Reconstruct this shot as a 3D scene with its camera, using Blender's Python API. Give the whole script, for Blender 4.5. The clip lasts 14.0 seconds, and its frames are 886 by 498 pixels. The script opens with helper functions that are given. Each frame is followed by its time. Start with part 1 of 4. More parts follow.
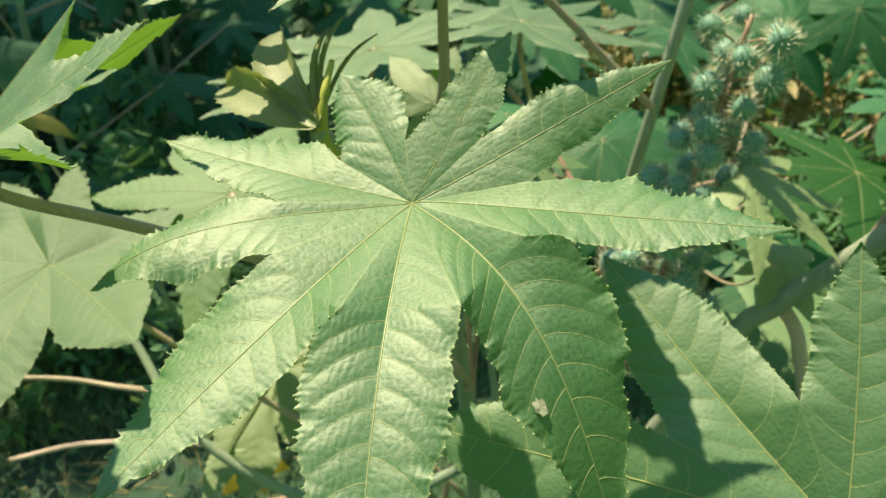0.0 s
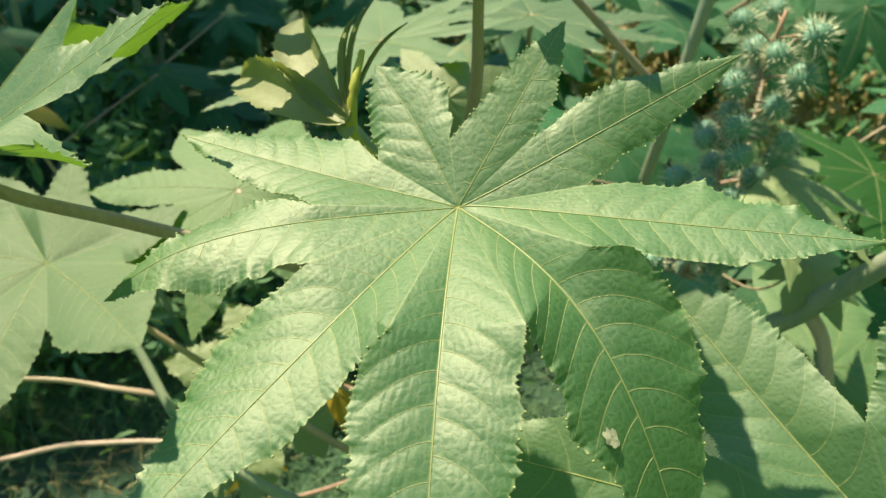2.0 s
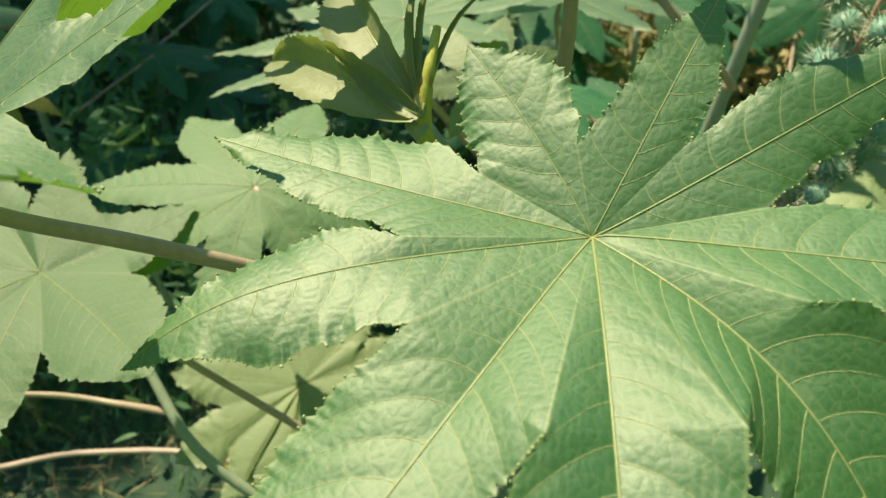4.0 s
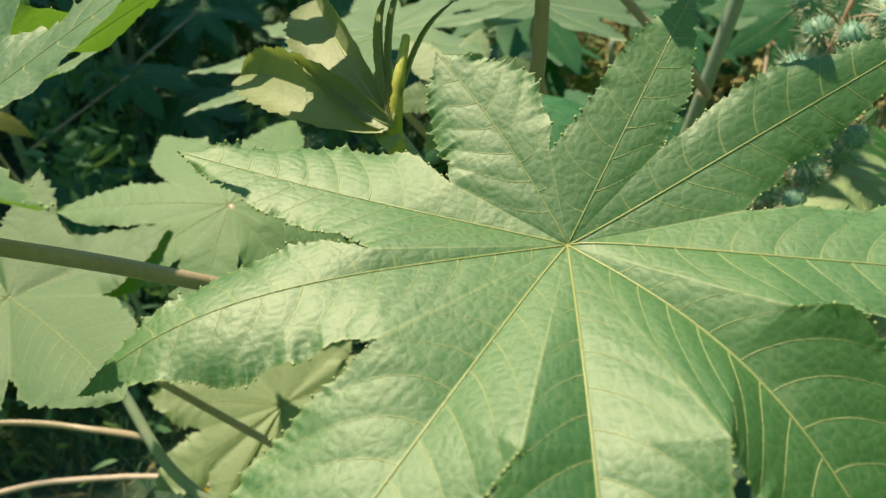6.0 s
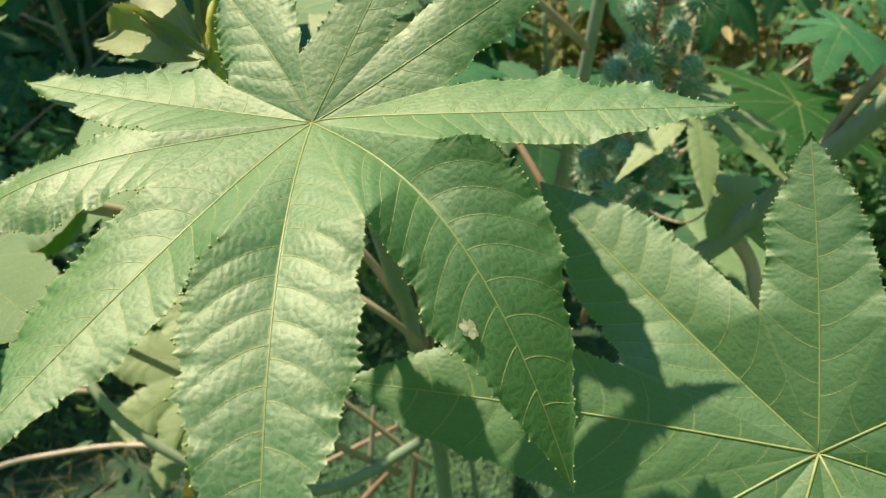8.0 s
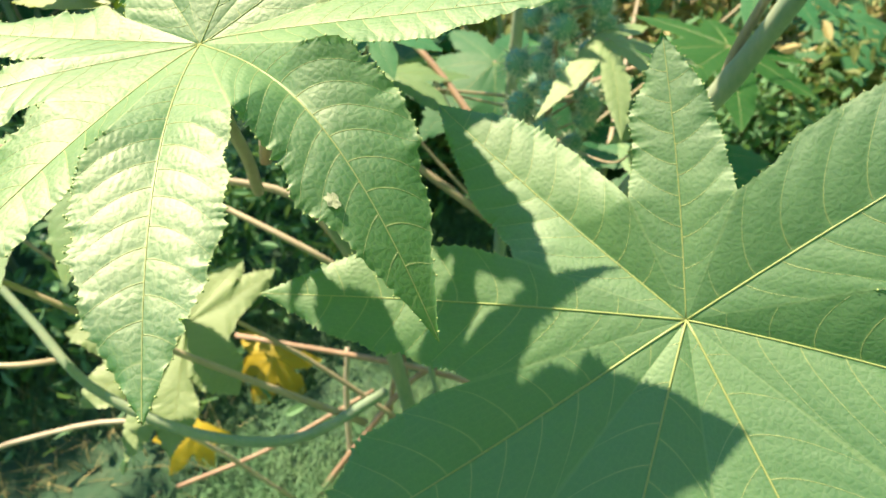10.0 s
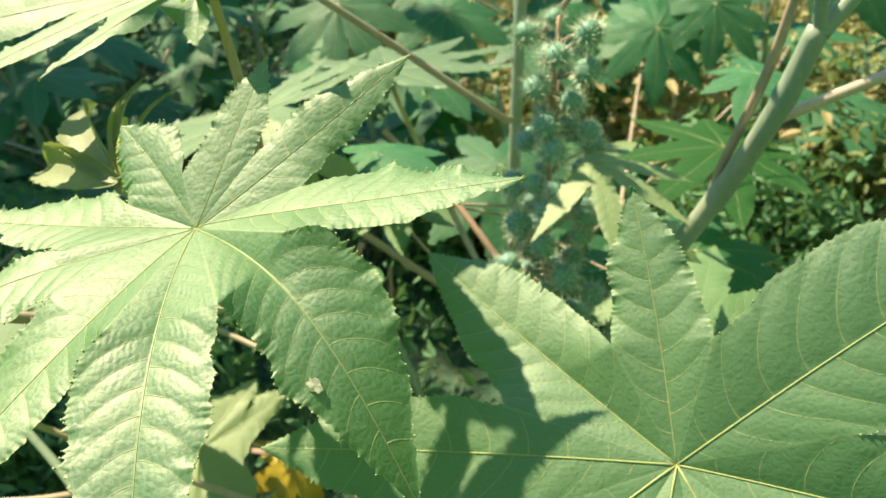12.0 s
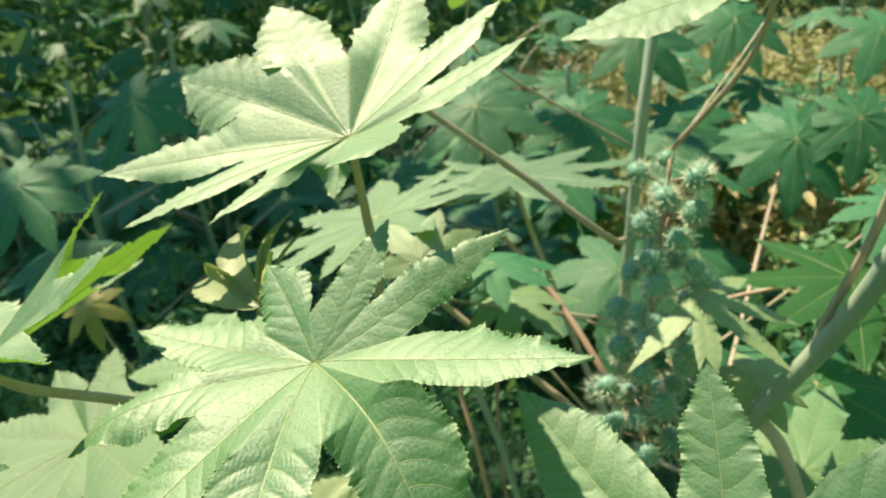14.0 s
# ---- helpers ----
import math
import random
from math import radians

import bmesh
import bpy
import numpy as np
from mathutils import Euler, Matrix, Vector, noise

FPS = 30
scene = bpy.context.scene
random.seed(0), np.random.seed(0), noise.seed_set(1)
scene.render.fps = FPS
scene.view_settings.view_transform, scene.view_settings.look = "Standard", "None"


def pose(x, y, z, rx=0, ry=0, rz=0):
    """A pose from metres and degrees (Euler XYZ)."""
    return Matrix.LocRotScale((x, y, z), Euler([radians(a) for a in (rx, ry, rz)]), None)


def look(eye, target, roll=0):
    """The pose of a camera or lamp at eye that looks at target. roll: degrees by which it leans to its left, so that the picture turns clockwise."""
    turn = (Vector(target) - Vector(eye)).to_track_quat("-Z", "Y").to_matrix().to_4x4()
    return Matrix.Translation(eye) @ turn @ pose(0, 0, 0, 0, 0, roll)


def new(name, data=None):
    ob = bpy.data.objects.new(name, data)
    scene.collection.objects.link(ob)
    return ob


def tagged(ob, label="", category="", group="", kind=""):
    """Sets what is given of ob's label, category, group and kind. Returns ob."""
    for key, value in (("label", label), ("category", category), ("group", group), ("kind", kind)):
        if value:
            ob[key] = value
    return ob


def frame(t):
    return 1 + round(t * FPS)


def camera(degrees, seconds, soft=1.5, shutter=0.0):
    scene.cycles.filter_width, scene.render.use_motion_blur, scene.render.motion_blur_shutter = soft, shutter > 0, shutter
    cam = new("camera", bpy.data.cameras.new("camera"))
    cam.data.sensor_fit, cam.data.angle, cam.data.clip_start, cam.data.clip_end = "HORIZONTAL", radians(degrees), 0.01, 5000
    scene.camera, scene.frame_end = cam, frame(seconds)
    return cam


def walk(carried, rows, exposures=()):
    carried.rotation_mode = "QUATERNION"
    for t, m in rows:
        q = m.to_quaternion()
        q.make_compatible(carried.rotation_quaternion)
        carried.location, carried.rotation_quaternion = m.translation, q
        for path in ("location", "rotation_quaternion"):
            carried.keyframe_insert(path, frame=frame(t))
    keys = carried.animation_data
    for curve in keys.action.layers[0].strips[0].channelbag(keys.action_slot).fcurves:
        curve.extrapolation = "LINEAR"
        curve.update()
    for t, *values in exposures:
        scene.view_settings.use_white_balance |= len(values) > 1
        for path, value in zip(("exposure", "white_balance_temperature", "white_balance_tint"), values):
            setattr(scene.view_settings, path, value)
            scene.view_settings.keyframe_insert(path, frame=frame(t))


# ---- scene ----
cam = camera(63.5, 14.0, soft=1.4)
cam.data.dof.use_dof, cam.data.dof.focus_distance, cam.data.dof.aperture_fstop = True, 0.28, 15.5
METRES, EYE, TILT, LEAN, TURN = 0.6, 1.25, -33.0, 0.0, 0.0
ROWS = [
    (0.0, 0.0, 0.0, 0.0, 0.0, 0.0, -0.0),
    (0.5, 0.001, 0.0011, -0.0014, -0.11, -0.11, 0.23),
    (1.0, -0.005, 0.0081, -0.0021, -0.79, -0.26, -0.23),
    (1.5, -0.024, 0.0231, 0.002, -0.72, -0.31, -0.63),
    (2.0, -0.0429, 0.0494, 0.0101, -0.78, -0.42, -0.55),
    (2.5, -0.0618, 0.0922, 0.0186, -1.11, -0.98, -0.04),
    (3.0, -0.0802, 0.1336, 0.0314, -1.34, -1.4, 0.31),
    (3.5, -0.1162, 0.1755, 0.0435, -1.08, -2.08, -0.3),
    (6.0, -0.1091, 0.1973, 0.0412, -2.55, -0.74, 1.0),
    (6.5, -0.0667, 0.1487, -0.0044, -2.51, -1.55, 2.4),
    (7.0, -0.02, 0.0951, -0.0191, -3.77, -1.03, 3.71),
    (7.5, 0.0035, 0.0752, -0.0301, -3.26, -0.87, 4.47),
    (8.0, 0.0304, 0.0665, -0.0478, -3.39, -1.39, 5.08),
    (8.5, 0.0705, 0.0664, -0.0835, -5.32, -2.92, 5.37),
    (11.0, 0.1087, -0.027, -0.1374, -3.33, -1.01, 10.38),
    (11.5, 0.1233, -0.0425, -0.1007, -3.01, 1.6, 10.71),
    (12.0, 0.1384, -0.0326, -0.0674, -2.78, 4.4, 11.54),
    (12.5, 0.1808, -0.0143, -0.0319, -2.68, 6.79, 11.58),
    (13.0, 0.2098, -0.0126, -0.0077, 0.53, 8.44, 10.18),
    (13.5, 0.2136, -0.0518, -0.0104, 2.65, 9.41, 8.03),
    (14.0, 0.1855, -0.1326, -0.0068, 6.65, 11.59, 5.29),
]
EXPOSURES = [(0.0, 0.84, 5930, -6), (3.5, 0.72, 5930, -6), (7.5, 0.52, 5930, -6), (8.5, 1.0, 5930, -6), (11.0, 1.49, 6120, -4), (12.5, 1.15, 5880, -4), (14.0, 1.12, 5730, -5)]
walk(cam, [(t, pose(0, 0, EYE, TILT, LEAN, TURN) @ pose(METRES * x, METRES * y, METRES * z, 90 + pitch, roll, yaw)) for t, x, y, z, yaw, pitch, roll in ROWS], EXPOSURES)

from mathutils.bvhtree import BVHTree

# ---- world, sun, exposure ----
SUN_AZ, SUN_EL = -44.0, 62.0
world = bpy.data.worlds.new("sky")
scene.world = world
world.use_nodes = True
wn = world.node_tree.nodes
sky = wn.new("ShaderNodeTexSky")
sky.sky_type = "NISHITA"
sky.sun_disc = False
sky.dust_density, sky.ozone_density = 0.4, 3.0
sky.sun_elevation, sky.sun_rotation = radians(SUN_EL), radians(SUN_AZ)
wn["Background"].inputs["Strength"].default_value = 0.078
world.node_tree.links.new(sky.outputs[0], wn["Background"].inputs["Color"])
sun = new("sun", bpy.data.lights.new("sun", "SUN"))
sun.data.energy, sun.data.angle, sun.data.color = 4.8, radians(0.6), (1.0, 0.76, 0.52)
to_sun = Vector((math.sin(radians(SUN_AZ)) * math.cos(radians(SUN_EL)), math.cos(radians(SUN_AZ)) * math.cos(radians(SUN_EL)), math.sin(radians(SUN_EL))))
sun.matrix_world = look(to_sun * 30, (0, 0, 0))

# ---- materials ----
def nodes_of(name):
    m = bpy.data.materials.new(name)
    m.use_nodes = True
    nt = m.node_tree
    return m, nt, nt.nodes, nt.links, nt.nodes["Principled BSDF"], nt.nodes["Material Output"]


def noise_node(nt, scale, detail=4.0, vector=None, rough=0.55):
    n = nt.nodes.new("ShaderNodeTexNoise")
    n.inputs["Scale"].default_value, n.inputs["Detail"].default_value, n.inputs["Roughness"].default_value = scale, detail, rough
    if vector:
        nt.links.new(vector, n.inputs["Vector"])
    return n


def ramp_node(nt, fac, stops):
    r = nt.nodes.new("ShaderNodeValToRGB")
    while len(r.color_ramp.elements) < len(stops):
        r.color_ramp.elements.new(0.5)
    for e, (p, c) in zip(r.color_ramp.elements, stops):
        e.position, e.color = p, (*c, 1) if len(c) == 3 else c
    nt.links.new(fac, r.inputs[0])
    return r


def math_node(nt, op, a, b=None, c=None):
    n = nt.nodes.new("ShaderNodeMath")
    n.operation = op
    for i, v in enumerate((a, b, c)):
        if v is None:
            continue
        if isinstance(v, (int, float)):
            n.inputs[i].default_value = v
        else:
            nt.links.new(v, n.inputs[i])
    return n.outputs[0]


def mix_node(nt, fac, a, b, blend="MIX"):
    n = nt.nodes.new("ShaderNodeMix")
    n.data_type, n.blend_type = "RGBA", blend
    for key, v in ((0, fac), (6, a), (7, b)):
        if isinstance(v, (int, float)):
            n.inputs[key].default_value = v
        elif isinstance(v, tuple):
            n.inputs[key].default_value = (*v, 1)
        else:
            nt.links.new(v, n.inputs[key])
    return n.outputs[2]


def bump_node(nt, height, strength, distance, normal=None):
    b = nt.nodes.new("ShaderNodeBump")
    b.inputs["Strength"].default_value, b.inputs["Distance"].default_value = strength, distance
    nt.links.new(height, b.inputs["Height"])
    if normal:
        nt.links.new(normal, b.inputs["Normal"])
    return b.outputs[0]


def leaf_material(name, dark, light, vein, through_colour, rough=0.42, through_amount=0.35, coat=0.0, spots=0.0, wax=1.5):
    """Green leaf skin: blotchy green, side veins and a fine net of veins, waxy gloss, light through the blade."""
    m, nt, nodes, links, bsdf, out = nodes_of(name)
    coord = nodes.new("ShaderNodeTexCoord")
    split = nodes.new("ShaderNodeSeparateXYZ")
    links.new(coord.outputs["UV"], split.inputs[0])
    info = nodes.new("ShaderNodeObjectInfo")
    big = noise_node(nt, 14, 4, coord.outputs["Object"])
    small = noise_node(nt, 240, 6, coord.outputs["Object"])
    fac = math_node(nt, "MULTIPLY_ADD", small.outputs[0], 0.35, math_node(nt, "MULTIPLY", big.outputs[0], 0.7))
    col = ramp_node(nt, fac, [(0.3, dark), (0.72, light)]).outputs[0]
    near = math_node(nt, "ABSOLUTE", math_node(nt, "SUBTRACT", math_node(nt, "FRACT", math_node(nt, "ADD", split.outputs[0], 0.5)), 0.5))
    width = math_node(nt, "MULTIPLY_ADD", split.outputs[1], -0.045, 0.06)
    line = math_node(nt, "SUBTRACT", 1.0, math_node(nt, "SMOOTH_MIN", math_node(nt, "DIVIDE", near, width), 1.0, 0.2))
    line = math_node(nt, "MAXIMUM", line, 0.0)
    net = nodes.new("ShaderNodeTexVoronoi")
    net.feature = "DISTANCE_TO_EDGE"
    net.inputs["Scale"].default_value = 260
    links.new(coord.outputs["Object"], net.inputs["Vector"])
    netline = math_node(nt, "LESS_THAN", net.outputs["Distance"], 0.05)
    col = mix_node(nt, math_node(nt, "MULTIPLY", line, 0.75), col, vein)
    col = mix_node(nt, math_node(nt, "MULTIPLY", netline, 0.24), col, vein)
    if spots:
        dots = noise_node(nt, 55, 2, coord.outputs["Object"])
        col = mix_node(nt, ramp_node(nt, dots.outputs[0], [(0.70, (0, 0, 0)), (0.74, (spots, spots, spots))]).outputs[0], col, (0.16, 0.11, 0.05))
    rung = math_node(nt, "ABSOLUTE", math_node(nt, "SUBTRACT", math_node(nt, "FRACT", math_node(nt, "MULTIPLY_ADD", split.outputs[1], 9.0, math_node(nt, "MULTIPLY", big.outputs[0], 1.6))), 0.5))
    rung = math_node(nt, "SUBTRACT", 1.0, math_node(nt, "MINIMUM", math_node(nt, "MULTIPLY", rung, 6.0), 1.0))
    col = mix_node(nt, math_node(nt, "MULTIPLY", rung, 0.18), col, vein)
    rim = math_node(nt, "MULTIPLY", math_node(nt, "GREATER_THAN", split.outputs[1], 0.965), 0.55)
    col = mix_node(nt, rim, col, vein)
    hue = nodes.new("ShaderNodeHueSaturation")
    links.new(math_node(nt, "MULTIPLY_ADD", info.outputs["Random"], 0.4, 0.8), hue.inputs["Value"])
    links.new(col, hue.inputs["Color"])
    col = hue.outputs[0]
    relief = math_node(nt, "MULTIPLY_ADD", net.outputs["Distance"], 0.6, math_node(nt, "MULTIPLY", small.outputs[0], 0.8))
    normal = bump_node(nt, relief, 0.36, 0.0011)
    normal = bump_node(nt, math_node(nt, "MAXIMUM", line, math_node(nt, "MULTIPLY", rung, 0.6)), -0.8, 0.002, normal)
    links.new(col, bsdf.inputs["Base Color"])
    links.new(normal, bsdf.inputs["Normal"])
    links.new(math_node(nt, "MULTIPLY_ADD", big.outputs[0], 0.2, rough - 0.1), bsdf.inputs["Roughness"])
    bsdf.inputs["IOR"].default_value, bsdf.inputs["Specular IOR Level"].default_value = wax, 1.0 if wax > 1.5 else 0.5
    bsdf.inputs["Specular Tint"].default_value = (1.0, 1.0, 0.9, 1)
    bsdf.inputs["Coat Weight"].default_value, bsdf.inputs["Coat Roughness"].default_value = coat, 0.3
    tr = nodes.new("ShaderNodeBsdfTranslucent")
    links.new(mix_node(nt, math_node(nt, "MULTIPLY", line, 0.3), through_colour, (0.5, 0.5, 0.12)), tr.inputs["Color"])
    links.new(normal, tr.inputs["Normal"])
    mix = nodes.new("ShaderNodeMixShader")
    mix.inputs[0].default_value = through_amount
    links.new(bsdf.outputs[0], mix.inputs[1])
    links.new(tr.outputs[0], mix.inputs[2])
    links.new(mix.outputs[0], out.inputs["Surface"])
    return m


def bark_material(name, a, b, rough=0.5, scale=30, bump=0.4):
    m, nt, nodes, links, bsdf, out = nodes_of(name)
    coord = nodes.new("ShaderNodeTexCoord")
    stretch = nodes.new("ShaderNodeMapping")
    stretch.inputs["Scale"].default_value = (1, 1, 0.25)
    links.new(coord.outputs["Object"], stretch.inputs[0])
    n = noise_node(nt, scale, 6, stretch.outputs[0])
    fine = noise_node(nt, scale * 9, 4, stretch.outputs[0])
    fac = math_node(nt, "MULTIPLY_ADD", fine.outputs[0], 0.4, math_node(nt, "MULTIPLY", n.outputs[0], 0.6))
    links.new(ramp_node(nt, fac, [(0.32, a), (0.68, b)]).outputs[0], bsdf.inputs["Base Color"])
    links.new(bump_node(nt, fac, bump, 0.002), bsdf.inputs["Normal"])
    bsdf.inputs["Roughness"].default_value = rough
    return m


M_LEAF = leaf_material("castor_leaf_skin", (0.018, 0.115, 0.02), (0.05, 0.172, 0.034), (0.2, 0.28, 0.09), (0.27, 0.5, 0.025), 0.61, 0.28, 0.0, 0.0, 1.84)
M_LEAF2 = leaf_material("castor_leaf_dull", (0.018, 0.115, 0.022), (0.045, 0.165, 0.032), (0.12, 0.22, 0.065), (0.09, 0.4, 0.025), 0.69, 0.22, 0.0, 0.0, 1.98)
M_LEAF3 = leaf_material("lower_leaf_skin", (0.07, 0.18, 0.055), (0.12, 0.23, 0.075), (0.24, 0.32, 0.13), (0.24, 0.48, 0.04), 0.7, 0.25, 0.0, 0.0, 1.65)
M_DEEP = leaf_material("deep_leaf_skin", (0.018, 0.1, 0.018), (0.035, 0.14, 0.028), (0.1, 0.2, 0.05), (0.1, 0.42, 0.02), 0.75, 0.4)
M_YOUNG = leaf_material("young_leaf_skin", (0.2, 0.27, 0.1), (0.32, 0.36, 0.17), (0.42, 0.44, 0.24), (0.4, 0.46, 0.06), 0.6, 0.35, 0.0, 0.0, 1.7)
M_PALE = leaf_material("pale_leaf_skin", (0.17, 0.27, 0.1), (0.26, 0.35, 0.14), (0.36, 0.42, 0.2), (0.36, 0.48, 0.1), 0.65, 0.3, 0, 0.6, 1.7)
# bluer copy of the castor leaf: shade and haze put into its colour
M_FAR_SHADE = leaf_material("far_leaf_skin", (0.026, 0.13, 0.05), (0.052, 0.175, 0.064), (0.16, 0.31, 0.16), (0.12, 0.36, 0.08), 0.6, 0.25)
M_YELLOW = leaf_material("yellow_leaf_skin", (0.55, 0.38, 0.02), (0.7, 0.5, 0.04), (0.7, 0.55, 0.1), (0.75, 0.5, 0.03), 0.5, 0.3, 0, 0.8)
M_VEIN = bark_material("vein_skin", (0.28, 0.33, 0.12), (0.39, 0.42, 0.17), 0.4, 60, 0.1)
M_SIDEVEIN = bark_material("side_vein_skin", (0.3, 0.36, 0.14), (0.42, 0.46, 0.2), 0.5, 60, 0.1)
M_GLAND = bark_material("gland_skin", (0.3, 0.4, 0.14), (0.5, 0.55, 0.25), 0.35, 60, 0.1)
M_STEM = bark_material("green_stem_skin", (0.2, 0.31, 0.22), (0.4, 0.43, 0.31), 0.45, 25, 0.3)
M_PETIOLE = bark_material("petiole_skin", (0.36, 0.28, 0.19), (0.52, 0.43, 0.31), 0.4, 40, 0.2)
M_PINK = bark_material("pink_stick_skin", (0.34, 0.2, 0.14), (0.5, 0.34, 0.25), 0.5, 40, 0.3)
M_PAPER = bark_material("papery_skin", (0.3, 0.34, 0.2), (0.5, 0.5, 0.36), 0.8, 300, 0.4)
M_CREAM = bark_material("cream_stick_skin", (0.5, 0.4, 0.3), (0.7, 0.56, 0.44), 0.5, 40, 0.3)
M_FRUIT = bark_material("capsule_skin", (0.14, 0.3, 0.22), (0.26, 0.42, 0.31), 0.5, 60, 0.3)
M_SPINE = bark_material("capsule_spine_skin", (0.5, 0.56, 0.4), (0.74, 0.72, 0.52), 0.5, 60, 0.1)
M_BUSH = leaf_material("undergrowth_skin", (0.05, 0.21, 0.1), (0.1, 0.28, 0.13), (0.15, 0.27, 0.12), (0.12, 0.32, 0.08), 0.65, 0.25)
M_WEED = leaf_material("weed_skin", (0.1, 0.17, 0.05), (0.2, 0.24, 0.08), (0.25, 0.28, 0.1), (0.25, 0.35, 0.06), 0.6, 0.3)
M_GRASS = bark_material("grass_skin", (0.06, 0.17, 0.08), (0.17, 0.26, 0.12), 0.6, 6, 0.0)
M_BARK = bark_material("tree_bark", (0.06, 0.05, 0.04), (0.15, 0.13, 0.1), 0.8, 12, 0.8)
M_STRAW = bark_material("straw_weed_skin", (0.33, 0.36, 0.12), (0.54, 0.46, 0.21), 0.7, 5, 0.0)
M_ROAD = bark_material("worn_concrete", (0.22, 0.2, 0.16), (0.42, 0.38, 0.3), 0.85, 3, 0.4)
M_BUD = bark_material("bud_skin", (0.36, 0.4, 0.05), (0.6, 0.58, 0.12), 0.45, 80, 0.3)
M_DRY = bark_material("dry_weed_skin", (0.26, 0.25, 0.08), (0.5, 0.38, 0.2), 0.7, 6, 0.0)


def ground_material():
    m, nt, nodes, links, bsdf, out = nodes_of("soil")
    coord = nodes.new("ShaderNodeTexCoord")
    big = noise_node(nt, 0.9, 5, coord.outputs["Object"])
    small = noise_node(nt, 22, 8, coord.outputs["Object"], 0.7)
    fac = math_node(nt, "MULTIPLY_ADD", small.outputs[0], 0.5, math_node(nt, "MULTIPLY", big.outputs[0], 0.5))
    links.new(ramp_node(nt, fac, [(0.3, (0.03, 0.09, 0.05)), (0.5, (0.055, 0.115, 0.065)), (0.78, (0.16, 0.15, 0.085))]).outputs[0], bsdf.inputs["Base Color"])
    links.new(bump_node(nt, small.outputs[0], 0.8, 0.03), bsdf.inputs["Normal"])
    bsdf.inputs["Roughness"].default_value = 0.9
    return m


M_TURN = leaf_material("yellowing_leaf_skin", (0.22, 0.28, 0.08), (0.5, 0.4, 0.07), (0.4, 0.4, 0.15), (0.5, 0.45, 0.05), 0.5, 0.3)
M_SOIL = ground_material()


# ---- mesh helpers ----
def mesh_from(name, verts, faces, mat, uvs=None, smooth=True):
    me = bpy.data.meshes.new(name)
    me.from_pydata([tuple(v) for v in verts], [], [tuple(int(i) for i in f) for f in faces])
    if uvs is not None:
        me.uv_layers.new(name="UVMap").data.foreach_set("uv", np.asarray(uvs, dtype=np.float32).ravel())
    if smooth:
        me.polygons.foreach_set("use_smooth", [True] * len(me.polygons))
    me.materials.append(mat)
    return me


def part(name, me, parent, label="", m=None):
    ob = new(name, me)
    ob.parent = parent
    if m is not None:
        ob.matrix_basis = m
    return tagged(ob, label)


def smooth_path(points, n):
    """n places along a soft curve through the points."""
    p = [Vector(q) for q in points]
    p = [p[0] * 2 - p[1]] + p + [p[-1] * 2 - p[-2]]
    out = []
    spans = len(p) - 3
    for i in range(n):
        s = i / (n - 1) * spans
        k = min(int(s), spans - 1)
        t = s - k
        a, b, c, d = p[k:k + 4]
        out.append(0.5 * ((2 * b) + (c - a) * t + (2 * a - 5 * b + 4 * c - d) * t * t + (3 * b - a - 3 * c + d) * t ** 3))
    return out


def tube(points, radii, sides=8):
    """Rings round a path: vertices and faces, closed at both ends."""
    verts, faces = [], []
    up = Vector((0.13, 0.31, 0.94))
    for i, p in enumerate(points):
        d = (points[min(i + 1, len(points) - 1)] - points[max(i - 1, 0)]).normalized()
        a = d.cross(up)
        if a.length < 0.05:
            a = d.cross(Vector((1, 0, 0)))
        a.normalize()
        b = d.cross(a)
        for s in range(sides):
            w = 2 * math.pi * s / sides
            verts.append(p + (a * math.cos(w) + b * math.sin(w)) * radii[i])
    for i in range(len(points) - 1):
        for s in range(sides):
            t = (s + 1) % sides
            faces.append((i * sides + s, i * sides + t, (i + 1) * sides + t, (i + 1) * sides + s))
    faces.append(tuple(range(sides))[::-1])
    faces.append(tuple(range((len(points) - 1) * sides, len(points) * sides)))
    return verts, faces


def stalk(name, points, r0, r1, mat, parent, label="", n=24, nodes_every=0.0, sides=10):
    """A stem or stick along a soft path, thicker at its nodes."""
    path = smooth_path(points, n)
    dist, radii, run = 0.0, [], 0.0
    for i, p in enumerate(path):
        if i:
            run += (p - path[i - 1]).length
        r = r0 + (r1 - r0) * i / (n - 1)
        if nodes_every:
            ph = (run / nodes_every) % 1.0
            r *= 1 + 0.16 * math.exp(-((ph - 0.5) / 0.06) ** 2)
        radii.append(r * (1 + 0.03 * noise.noise(p * 60)))
    v, f = tube(path, radii, sides)
    return part(name, mesh_from(name, v, f, mat), parent, label)


# ---- leaves ----
def hump(x):
    return np.abs(np.sin(np.pi * x)) ** 0.8


